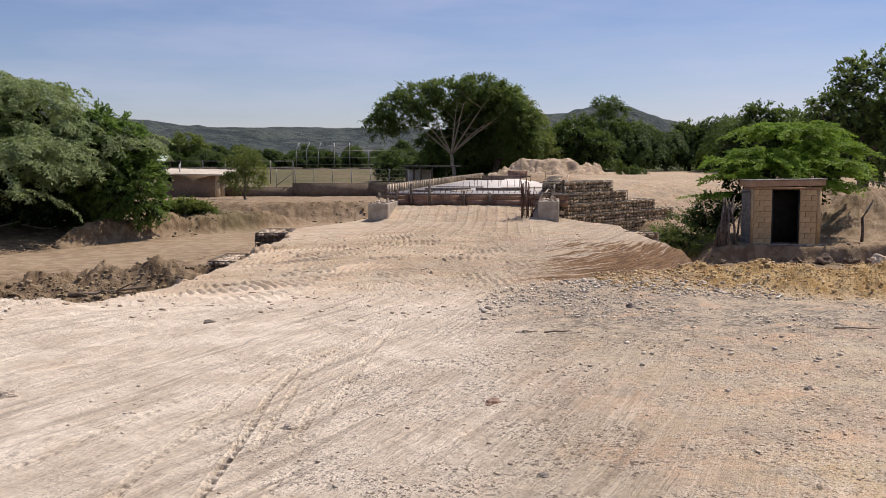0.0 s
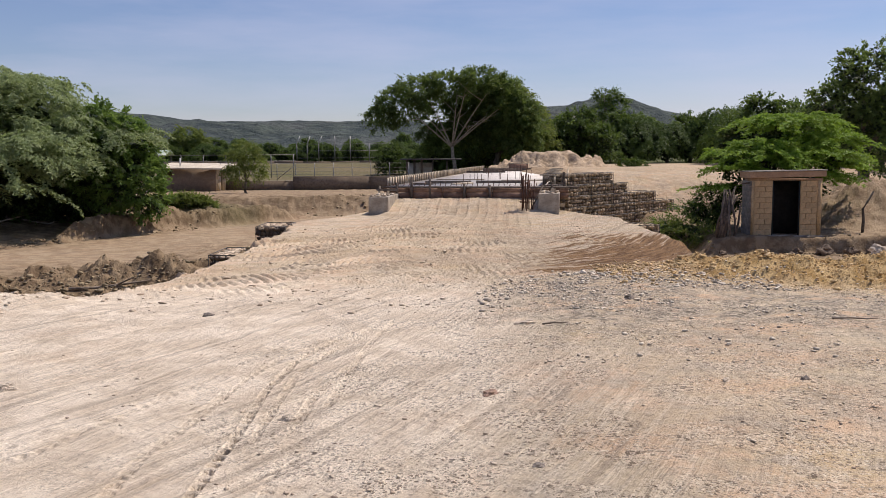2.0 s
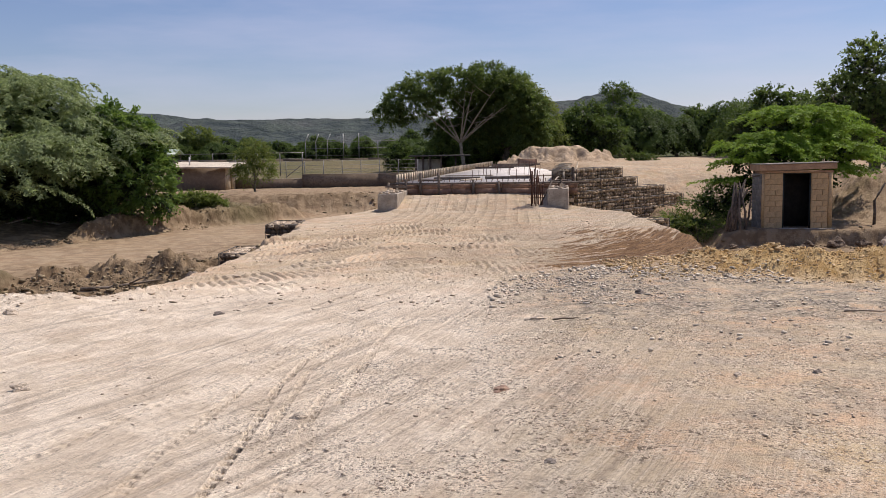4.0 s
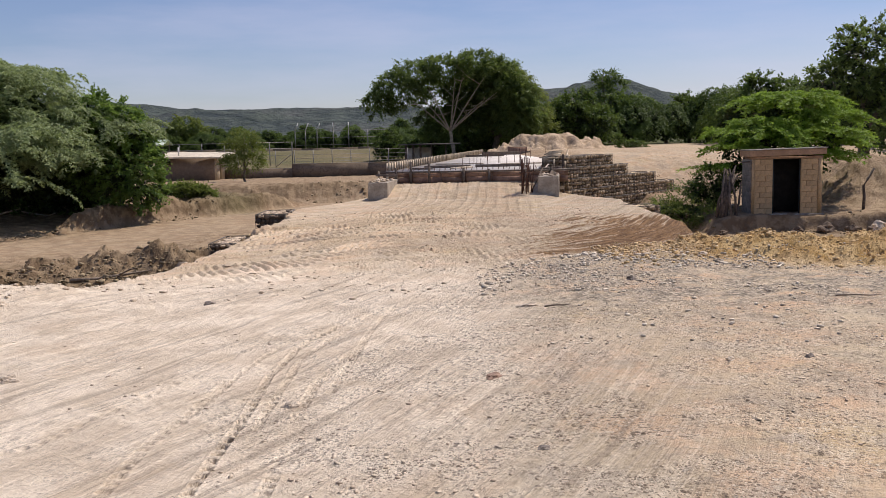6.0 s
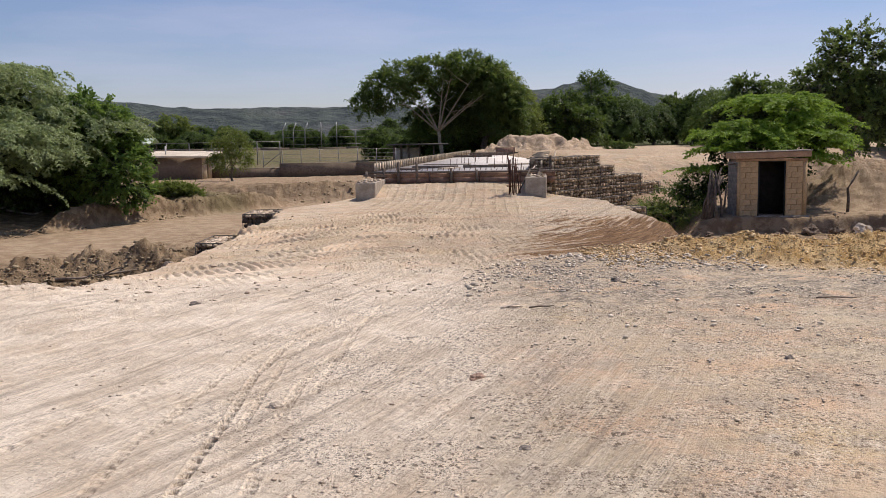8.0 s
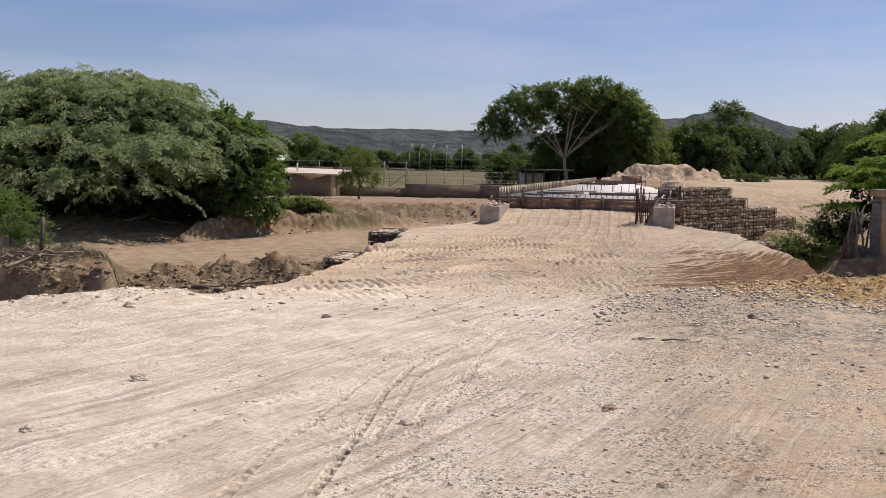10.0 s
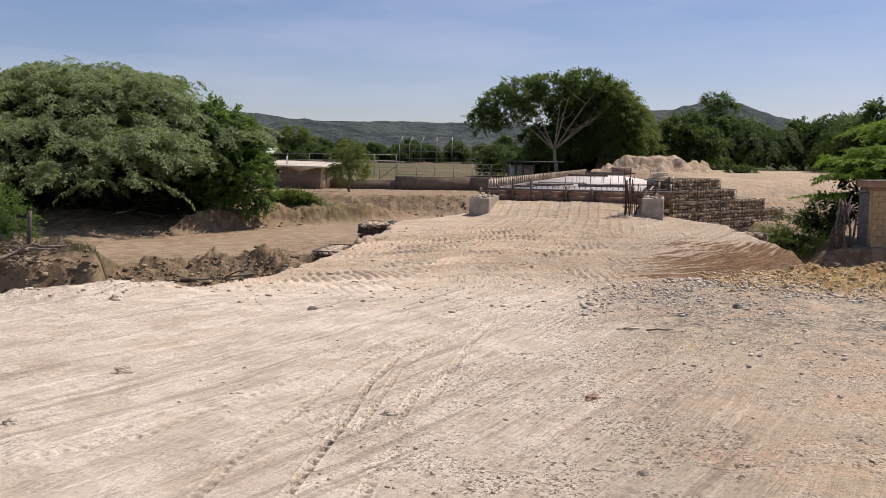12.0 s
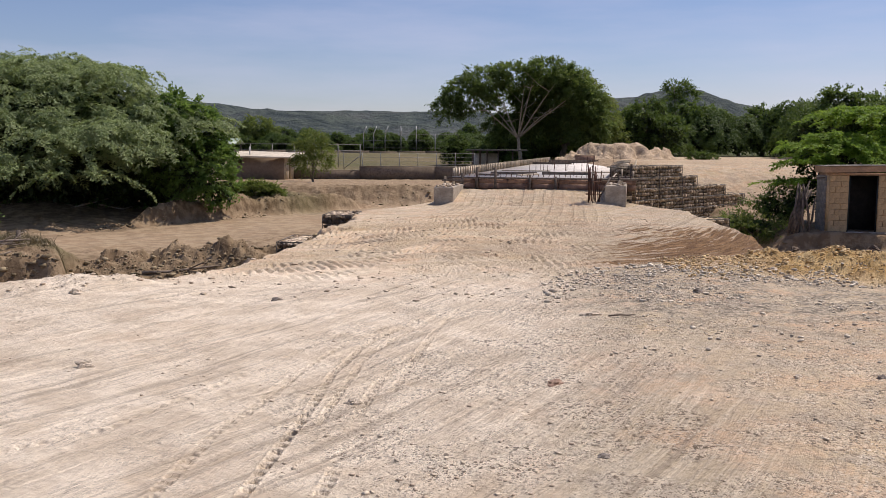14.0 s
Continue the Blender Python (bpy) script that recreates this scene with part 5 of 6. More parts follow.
def build_deadwood():
    rnd = random.Random(14)
    rows = [(-8.6, 22.9, 15, 2.0, 0.05, 0.0), (-5.6, 22.6, 20, 1.6, 0.05, 0.0), (-7.4, 21.9, -10, 1.5, 0.04, 0.0)]
    for i in range(40):                      # a heap on top of the cut bank
        x = -14.2 + 3.0 * rnd.random()
        rows.append((x, 18.9 + rnd.uniform(-0.25, 0.9), rnd.choice((8, -20, 35, -45, 70, -70)) + rnd.uniform(-15, 15), rnd.uniform(0.4, 1.15), rnd.uniform(0.02, 0.055), rnd.uniform(0.0, 0.32)))
    for i in range(5):                       # bare limbs under the great tree
        rows.append((-19.5 + 1.1 * i, 40.5 + 0.8 * i, rnd.uniform(-60, 60), rnd.uniform(1.2, 2.2), 0.05, rnd.uniform(0.0, 0.4)))
    for x, y, turn, long, r, lift in rows:
        z = height(x, y) + r * 0.5 + lift * 0.6
        ob = thing("fallen_branch", pose(x, y, z, 0, rnd.uniform(-14, 14) if lift else rnd.uniform(-5, 5), turn), "dead grey-brown branch lying on the bank", "branch", "dead branches")
        k = [rnd.uniform(-0.09, 0.09) for _ in range(6)]
        part("limb", Pile().tube([(-long / 2, k[0], 0), (-long * .2, k[1], k[2] * .6), (long * .2, k[3], k[4] * .6), (long / 2, k[5], 0.06)], (r, r * .85, r * .7, r * .3), 6), DEADWOOD, ob)
        part("twig", Pile().tube([(long * .1, 0, .02), (long * .25, .16 * (1 if k[0] > 0 else -1), .16), (long * .35, .26 * (1 if k[0] > 0 else -1), .2)], (r * .5, r * .4, r * .15), 5), DEADWOOD, ob)


build_deadwood()


# ---------------------------------------------------------------- hut, walls and fences beyond the stream
def build_hut():
    z = -1.12
    hut = thing("hut", pose(-21.9, 70.0, z, 0, 0, 2), "low brown rendered hut with an overhanging pale flat roof", "hut")
    w, d, h = 4.1, 5.0, 1.86
    wall = Pile()
    wall.box((-0.4, 0.0, -0.2), (0.28, 0.2, h)).box((0.78, 0.0, -0.2), (w, 0.2, h)).box((0.28, 0.0, -0.2), (0.78, 0.2, 1.25)).box((0.28, 0.0, 1.72), (0.78, 0.2, h))
    part("front_wall", wall, RENDER, hut)
    # the side towards the sun, lightened by its own material
    part("side_wall", Pile().box((w - 0.2, 0.201, -0.2), (w, 2.0, h)).box((w - 0.2, 2.9, -0.2), (w, d, h)).box((w - 0.2, 2.0, 1.7), (w, 2.9, h)), SUNLITWALL, hut, "side wall with a doorway, sunlight put into its pale colour")
    part("back_wall", Pile().box((-0.4, d, -0.2), (w, d + 0.2, h)), RENDER, hut)
    part("side_wall", Pile().box((-0.4, 0.201, -0.2), (-0.2, d, h)), RENDER, hut)
    part("window_frame", Pile().box((0.28, 0.06, 1.25), (0.33, 0.14, 1.72)).box((0.73, 0.06, 1.25), (0.78, 0.14, 1.72)), DARKWOOD, hut)
    part("roof", worn_box(w + 1.4, d + 1.2, 0.11, 0.008, 0.004, 3), ROOF, hut, "pale overhanging roof slab", at=pose(w / 2 - 0.05, d / 2, h + 0.05, 3.0, 1.0, 0))
    part("vent_pipe", Pile().tube([(1.1, 1.2, h), (1.1, 1.2, h + 0.75)], 0.06, 6), WHITE, hut)


build_hut()


def build_low_wall():
    rnd = random.Random(21)
    wall = thing("boundary_wall", pose(0, 0, 0), "dark grey-brown block boundary wall stepped in height", "wall")
    for x0, x1, y0, y1, z0, z1 in ((-19.0, -12.4, 74.0, 74.0, -1.3, -0.45), (-12.4, -6.0, 74.0, 73.5, -1.3, -0.10), (-6.0, -2.2, 73.5, 73.0, -1.3, -0.10)):
        m = Matrix.Translation((x0, y0, 0)) @ pose(0, 0, 0, 0, 0, math.degrees(math.atan2(y1 - y0, x1 - x0)))
        n = math.hypot(x1 - x0, y1 - y0)
        part("wall_panel", Pile().box((0, 0, z0), (n - 0.01, 0.18, z1), m), WALLGREY, wall)
        part("coping", Pile().box((0, -0.02, z1 + 0.001), (n - 0.01, 0.2, z1 + 0.05), m), CONCRETE, wall)
    fence = thing("wire_fence", pose(0, 0, 0), "thin steel posts and wires of a chain-link fence on the wall", "fence")
    xs = [-18.4 + 1.55 * i for i in range(11)]
    for x in xs:
        part("fence_post", Pile().tube([(x, 74.25, -1.2), (x, 74.25, 1.05)], 0.032, 5), WIRE, fence)
    for z in (0.1, 0.35, 0.65, 1.0):
        part("wire", Pile().tube([(xs[0], 74.25, z), (xs[-1], 74.25, z)], 0.012, 3), WIRE, fence)
    part("brace", Pile().tube([(xs[3], 74.25, -0.3), (xs[4], 74.25, 0.9)], 0.03, 5), WIRE, fence)
    far = thing("field_wall", pose(0, 0, 0), "low dark block wall at the far end of the dry field", "wall")
    for i in range(11):
        x = -46.0 + 4.2 * i
        part("wall_panel", Pile().box((x, 133.0, 0.2), (x + 4.19, 133.2, 0.80 + 0.05 * (i % 3))), WALLGREY, far)
    sec = thing("security_fence", pose(0, 0, 0), "tall wire fence with posts angled at the top", "fence")
    for x, lean, arm in ((-22.8, 0.5, 1), (-21.2, 0.5, 1), (-19.4, 0.5, 1), (-16.9, 0.0, 1), (-14.5, 0.0, 1), (-11.55, 0.0, 0)):
        part("post", Pile().tube([(x, 140.0, 0.3), (x, 140.0, 3.5)], 0.07, 5), WIRE, sec)
        if arm:
            part("arm", Pile().tube([(x, 140.0, 3.5), (x + lean, 140.0, 4.65)], 0.085, 5), WHITE, sec)
    for z in (1.3, 2.4, 3.45):
        part("wire", Pile().tube([(-22.8, 140, z), (-8.0, 140, z)], 0.03, 3), WIRE, sec)
    goal = thing("football_goal", pose(-27.2, 200.0, height(-27.2, 200.0) - 0.1), "white painted tubular football goal", "goal")
    for x in (-1.2, 1.2):
        part("post", Pile().tube([(x, 0, 0), (x, 0, 2.15)], 0.09, 6), WHITE, goal)
        part("stay", Pile().tube([(x, 0, 2.1), (x, 1.1, 0.05)], 0.05, 5), WHITE, goal)
    part("crossbar", Pile().tube([(-1.25, 0, 2.2), (1.25, 0, 2.2)], 0.09, 6), WHITE, goal)
    rail = thing("pipe_fence", pose(0, 0, 0), "pale pipe rail fence behind the hut", "fence")
    for i in range(11):
        x = -40.0 + 2.4 * i
        part("post", Pile().tube([(x, 96, -0.9), (x, 96, 1.80)], 0.05, 5), WIRE, rail)
    for z in (1.1, 1.75):
        part("rail", Pile().tube([(-40, 96, z), (-15.8, 96, z)], 0.025, 4), WIRE, rail)
    roof = thing("green_shelter", pose(-35.6, 110.0, height(-35.6, 110.0)), "open shelter with a pale green sheet gable roof", "shelter")
    for x in (-1.6, 1.4):
        for y in (0.1, 3.0):
            part("post", Pile().box((x - 0.06, y - 0.06, 0), (x + 0.06, y + 0.06, 1.9)), DARKWOOD, roof)
    for y0, z0, y1, z1 in ((-0.4, 1.85, 1.55, 2.55), (1.55, 2.55, 3.5, 1.85)):
        sheet = Pile()
        sheet.put([(-2.0, y0, z0), (1.8, y0, z0), (1.8, y1, z1), (-2.0, y1, z1), (-2.0, y0, z0 + 0.04), (1.8, y0, z0 + 0.04), (1.8, y1, z1 + 0.04), (-2.0, y1, z1 + 0.04)],
                  np.array([(3, 2, 1, 0), (4, 5, 6, 7), (0, 1, 5, 4), (1, 2, 6, 5), (2, 3, 7, 6), (3, 0, 4, 7)]))
        part("roof_sheet", sheet, GREENROOF, roof)


build_low_wall()


def build_pavilion():
    z = -0.55
    ob = thing("pavilion", pose(-3.6, 80.5, z), "open dark-roofed shelter with thin posts under the tree", "shelter")
    for x in (0.3, 0.95, 1.6, 2.6, 3.9):
        for y in (0.1, 2.6):
            part("post", Pile().box((x - 0.06, y - 0.06, -0.3), (x + 0.06, y + 0.06, 1.75)), DARKWOOD, ob)
    part("roof", Pile().box((-0.3, -0.4, 1.75), (5.2, 3.2, 1.86)), DARKROOF, ob)
    part("bench", Pile().box((0.4, 1.2, 0.0), (3.4, 1.6, 0.42)), DARKWOOD, ob)
    part("back_panel", Pile().box((0.2, 3.0, 0.2), (2.6, 3.05, 1.5)), WHITE, ob)


build_pavilion()


# ---------------------------------------------------------------- plants
def leaf_pile(centre, axis, side):
    """Leaves as folded diamonds: centre, half length and half width of each."""
    n = len(centre)
    v = np.stack([centre - axis, centre + side, centre + axis, centre - side], 1).reshape(-1, 3)
    f = np.arange(4 * n).reshape(n, 4)
    pile = Pile()
    pile.put(v, f)
    return pile


def unit(v):
    return v / (np.linalg.norm(v, axis=1)[:, None] + 1e-9)


def foliage(rng, blobs, sprays, fan, leaves, long, droop, leaf, upward=0.25, shell=0.75, flat=0.5, ragged=0.05):
    """Sprays of leafy twigs that start in the outer part of each blob (x, y, z, rx, ry, rz), fan out and arch over."""
    blobs = np.array(blobs, float)
    weight = blobs[:, 3] * blobs[:, 5] + blobs[:, 3] * blobs[:, 4]
    pick = rng.choice(len(blobs), sprays, p=weight / weight.sum())
    d = unit(rng.normal(size=(sprays, 3)) + (0, 0, upward))
    lump = 1 + 0.10 * np.sin(d[:, 0] * 7 + pick * 2.1) * np.sin(d[:, 1] * 6 + pick) + ragged * rng.normal(size=sprays)
    rad = (shell + (1 - shell) * rng.random(sprays) ** 0.6) * lump
    start = blobs[pick, :3] + d * blobs[pick, 3:] * rad[:, None]
    out = unit(d * (1, 1, 0.5) + rng.normal(size=(sprays, 3)) * 0.3)
    n = sprays * fan
    start, out = np.repeat(start, fan, 0), np.repeat(out, fan, 0)
    out = unit(out + rng.normal(size=(n, 3)) * (0.42, 0.42, 0.16))
    start = start + rng.normal(size=(n, 3)) * long * 0.10
    size = long * (0.55 + 0.75 * rng.random(n))
    s = np.linspace(0.08, 1, leaves)[None, :, None]
    p = start[:, None] + out[:, None] * s * size[:, None, None]
    p[..., 2] -= (droop * (s ** 2) * size[:, None, None])[..., 0]
    tangent = np.broadcast_to(out[:, None] - np.array((0, 0, 2 * droop)) * s, (n, leaves, 3))
    p, tangent = p.reshape(-1, 3), unit(tangent.reshape(-1, 3))
    p = p + rng.normal(size=p.shape) * leaf[1] * 0.5
    k = len(p)
    axis = unit(tangent + rng.normal(size=(k, 3)) * 0.45)
    up = unit(rng.normal(size=(k, 3)) * (1 - flat) + np.array((0, 0, 1.0)))
    side = unit(np.cross(axis, up))
    grow = (0.65 + 0.7 * rng.random(k))[:, None]
    return leaf_pile(p, axis * leaf[0] * grow * 0.5, side * leaf[1] * grow * 0.5)


def fronds(rng, tiers, count, long, droop, pairs, leaves, leaf, lift=0.25, steep=0.93, gaps=-0.45, fall=0.35):
    """Feathery fronds laid like shingles over umbrella-shaped tiers (x, y, z, rx, ry, rz): each runs outwards and down from its tier, with side twigs full of leaflets."""
    t = np.array(tiers, float)
    weight = t[:, 3] * t[:, 4] + t[:, 5] * (t[:, 3] + t[:, 4])
    pick = rng.choice(len(t), count, p=weight / weight.sum())
    c, r = t[pick, :3], t[pick, 3:]
    phi, u = rng.uniform(0, 2 * np.pi, count), steep * rng.random(count) ** 0.5
    top = np.sqrt(1 - u * u)
    way = np.stack([np.cos(phi), np.sin(phi)], 1)
    lump = 1 + 0.07 * np.sin(3 * phi + 2.1 * pick) + 0.06 * np.sin(7 * phi + pick) + 0.035 * rng.normal(size=count)
    start = c + np.concatenate([way * u[:, None], top[:, None]], 1) * r * lump[:, None]
    keep = waves(start[:, 0] + start[:, 2], start[:, 1] + 0.7 * start[:, 2], 1.1, 7, 3) > gaps
    start, r, way, u, top = start[keep], r[keep], way[keep], u[keep], top[keep]
    n = len(start)
    out = unit(np.concatenate([way * r[:, :2], (-r[:, 2] * u / np.maximum(top, 0.3))[:, None]], 1) + rng.normal(size=(n, 3)) * r.mean(1)[:, None] * (0.35, 0.35, 0.10))
    out[:, 2] = np.maximum(out[:, 2], -fall)
    out = unit(out)
    normal = unit(np.concatenate([way * u[:, None] / r[:, :2], (top / r[:, 2])[:, None]], 1))
    side = unit(np.cross(normal, out))
    size = long * (0.55 + 0.8 * rng.random(n))
    s = np.linspace(0.12, 1.0, pairs)
    spine = start[:, None] + out[:, None] * (s * size[:, None])[..., None] + normal[:, None] * (lift * size[:, None] * s * (1 - s))[..., None]
    spine[..., 2] -= droop * size[:, None] * s ** 2
    run = unit((out[:, None] - np.array((0, 0, 2 * droop)) * s[None, :, None]).reshape(-1, 3)).reshape(n, pairs, 1, 1, 3)
    mirror = np.array((-1.0, 1.0))[None, None, :, None, None]
    twig = unit((run * 0.75 + side[:, None, None, None] * mirror * 0.8 + rng.normal(size=(n, pairs, 2, 1, 3)) * 0.22).reshape(-1, 3)).reshape(n, pairs, 2, 1, 3)
    reach = (size[:, None] * 0.36 * (1.15 - 0.75 * s))[:, :, None, None, None]
    q = np.linspace(0.1, 1, leaves)[None, None, None, :, None]
    p = spine[:, :, None, None] + twig * q * reach
    p[..., 2:] -= droop * 0.6 * reach * q ** 2
    p = p.reshape(-1, 3)
    k = len(p)
    axis = unit(np.broadcast_to(twig, (n, pairs, 2, leaves, 3)).reshape(-1, 3) + rng.normal(size=(k, 3)) * 0.4)
    up = unit(np.repeat(normal, pairs * 2 * leaves, 0) + rng.normal(size=(k, 3)) * 0.45)
    across = unit(np.cross(axis, up))
    grow = (0.65 + 0.7 * rng.random(k))[:, None]
    return leaf_pile(p + rng.normal(size=(k, 3)) * leaf[1] * 0.4, axis * leaf[0] * grow * 0.5, across * leaf[1] * grow * 0.5)


def shelves(rng, domes, share, size, flat=0.28):
    """Small umbrellas, one over the other like shingles, that together make up the domes (x, y, z, rx, ry, rz)."""
    made = []
    for x, y, z, rx, ry, rz in domes:
        for k in range(int(share * (rx * ry + rz * (rx + ry)))):
            phi, u = rng.uniform(0, 2 * np.pi), 0.97 * rng.random() ** 0.5
            k = 1 + 0.05 * rng.normal()
            w = size * rng.uniform(0.6, 1.35)
            made.append((x + rx * u * k * np.cos(phi), y + ry * u * k * np.sin(phi), z + rz * k * np.sqrt(1 - u * u) - 0.5 * flat * w, w * 1.15, w, flat * w))
    return made


def trunk_of(rng, base, fork, targets, r0, twigs=3):
    """A tapered bole that forks into limbs reaching for the targets, with smaller branches on them."""
    pile = Pile()
    base, fork = np.array(base, float), np.array(fork, float)
    s = np.linspace(0, 1, 6)[:, None]
    bole = base + (fork - base) * s + rng.normal(size=(6, 3)) * r0 * 0.25 * np.sin(s * np.pi)
    pile.tube(bole, np.linspace(r0 * 1.35, r0 * 0.95, 6) * np.array((1.25, 1, 1, 1, 1, 1)), 9)
    for t in targets:
        t = np.array(t, float)
        mid = fork + (t - fork) * 0.5 + np.array((0, 0, 0.18 * np.linalg.norm(t[:2] - fork[:2]))) * rng.uniform(-0.3, 0.6)
        q = np.linspace(0, 1, 7)[:, None]
        limb = (1 - q) ** 2 * (fork - (0, 0, r0 * 0.4)) + 2 * q * (1 - q) * mid + q ** 2 * t
        pile.tube(limb, np.linspace(r0 * 0.62, r0 * 0.12, 7), 7)
        for _ in range(twigs):
            k = rng.integers(2, 6)
            tip = limb[k] + rng.normal(size=3) * np.linalg.norm(t - fork) * 0.17 + (0, 0, 0.2)
            bend = (limb[k] + tip) / 2 + rng.normal(size=3) * 0.15
            pile.tube([limb[k], bend, tip], (r0 * 0.28, r0 * 0.16, r0 * 0.05), 5)
    return pile


def build_tree(name, at, label, category, blobs, fork, r0, mats, sprays, fan, leaves, long, droop, leaf, seed, inner=0, group="", bark=None, flat=0.5, upward=0.25, twigs=3, shell=0.75, base=(0, 0, -0.15), limbs=9, inner_leaf=0.22, ragged=0.05, tiers=None, lift=0.25, reach=None, gaps=-0.45, shelf=None):
    rng = np.random.default_rng(seed)
    tree = thing(name, at, label, category, group)
    targets = reach or [(b[0] + rng.normal() * 0.2 * b[3], b[1] + rng.normal() * 0.2 * b[4], b[2] + 0.2 * b[5]) for b in blobs[:limbs]]
    part("trunk", trunk_of(rng, base, fork, targets, r0, twigs), bark or BARK, tree, smooth=True)
    if tiers:
        tiers = shelves(rng, tiers, *shelf) if shelf else tiers
        shape = fronds(rng, tiers, sprays, long, droop, fan, leaves, leaf, lift, gaps=gaps)
        part("crown", shape, mats[0], tree)
    else:
        part("crown", foliage(rng, blobs, sprays, fan, leaves, long, droop, leaf, upward, shell, flat, ragged), mats[0], tree)
    # leaves inside the crown, mostly near black to stand for its inner shade
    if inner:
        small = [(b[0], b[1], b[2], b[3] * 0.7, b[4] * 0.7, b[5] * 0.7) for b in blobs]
        part("inner_crown", foliage(rng, small, inner, 4, 4, inner_leaf * 2, 0.2, (inner_leaf, inner_leaf * 0.6), 0.0, 0.4, 0.2), mats[1] if len(mats) > 1 else LEAF_SHADE, tree)
    return tree


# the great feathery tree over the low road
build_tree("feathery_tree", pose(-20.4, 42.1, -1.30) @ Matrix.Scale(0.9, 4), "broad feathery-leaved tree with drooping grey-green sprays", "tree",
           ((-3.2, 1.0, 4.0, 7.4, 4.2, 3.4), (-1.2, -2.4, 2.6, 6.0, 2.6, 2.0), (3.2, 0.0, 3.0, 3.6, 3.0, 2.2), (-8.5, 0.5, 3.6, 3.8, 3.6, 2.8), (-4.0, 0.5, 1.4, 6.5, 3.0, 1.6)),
           (0.2, 0, 1.3), 0.36, (LEAF_FEATHER, LEAF_SHADE), 2700, 8, 8, 1.25, 0.22, (0.15, 0.06), 71, 2300, inner_leaf=0.34, shelf=(1.1, 1.7), gaps=-0.7,
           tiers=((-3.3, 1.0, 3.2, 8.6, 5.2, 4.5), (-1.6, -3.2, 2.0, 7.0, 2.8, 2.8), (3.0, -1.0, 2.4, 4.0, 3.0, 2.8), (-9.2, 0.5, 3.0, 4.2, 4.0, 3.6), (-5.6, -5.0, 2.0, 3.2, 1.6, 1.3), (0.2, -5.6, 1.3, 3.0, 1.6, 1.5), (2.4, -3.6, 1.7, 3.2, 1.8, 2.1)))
# bushes added as a dark mass where the great tree's shade lies
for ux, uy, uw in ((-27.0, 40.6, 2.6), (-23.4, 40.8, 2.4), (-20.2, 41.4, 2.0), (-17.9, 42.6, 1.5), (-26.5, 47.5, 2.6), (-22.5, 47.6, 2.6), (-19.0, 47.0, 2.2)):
    build_tree("undergrowth_filler", pose(ux, uy, height(ux, uy) - 0.1), "tangled undergrowth added as dark fill in the shade of the great tree", "bush",
               ((0, 0, 0.9, uw, 0.9, 0.9), (0.4, 0, 1.4, uw * 0.8, 0.8, 0.6)), (0, 0, 0.3), 0.06, (LEAF_DARK, LEAF_SHADE), 260, 5, 8, 0.5, 0.3, (0.16, 0.08), 85, 120, "undergrowth", inner_leaf=0.3)
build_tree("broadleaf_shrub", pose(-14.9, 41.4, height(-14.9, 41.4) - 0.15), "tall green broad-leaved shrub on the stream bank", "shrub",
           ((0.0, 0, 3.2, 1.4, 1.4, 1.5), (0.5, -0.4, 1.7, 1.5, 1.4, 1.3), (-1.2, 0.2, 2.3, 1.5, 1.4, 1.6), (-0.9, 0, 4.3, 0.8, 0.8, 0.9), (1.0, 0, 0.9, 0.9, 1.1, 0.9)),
           (0.0, 0, 0.7), 0.12, (LEAF_SHRUB, LEAF_SHADE), 620, 5, 9, 0.45, 0.2, (0.15, 0.09), 72, 160, upward=0.4, shell=0.85)
build_tree("low_bush", pose(-13.4, 46.5, height(-13.4, 46.5)), "low dusty green bush at the foot of the bank", "bush",
           ((0, 0, 0.30, 1.1, 0.7, 0.35), (-1.2, 0, 0.25, 1.0, 0.7, 0.35), (0.9, 0.3, 0.15, 0.6, 0.6, 0.3)), (0, 0, 0.1), 0.04, (LEAF_OLIVE, LEAF_SHADE), 420, 4, 9, 0.3, 0.1, (0.11, 0.05), 73, 60, inner_leaf=0.12)
build_tree("roadside_shrub", pose(-14.5, 22.4, -0.75) @ Matrix.Scale(0.85, 4), "light green leafy shrub behind the fence posts", "shrub",
           ((0.0, 0, 0.95, 0.75, 0.7, 0.55), (-0.9, 0.2, 1.2, 0.8, 0.7, 0.65), (0.65, 0, 0.5, 0.55, 0.5, 0.4), (0.9, -0.2, 0.25, 0.4, 0.4, 0.3)),
           (0, 0, 0.3), 0.05, (LEAF_SHRUB, LEAF_MID), 260, 4, 9, 0.32, 0.12, (0.07, 0.032), 74, 40, inner_leaf=0.08)
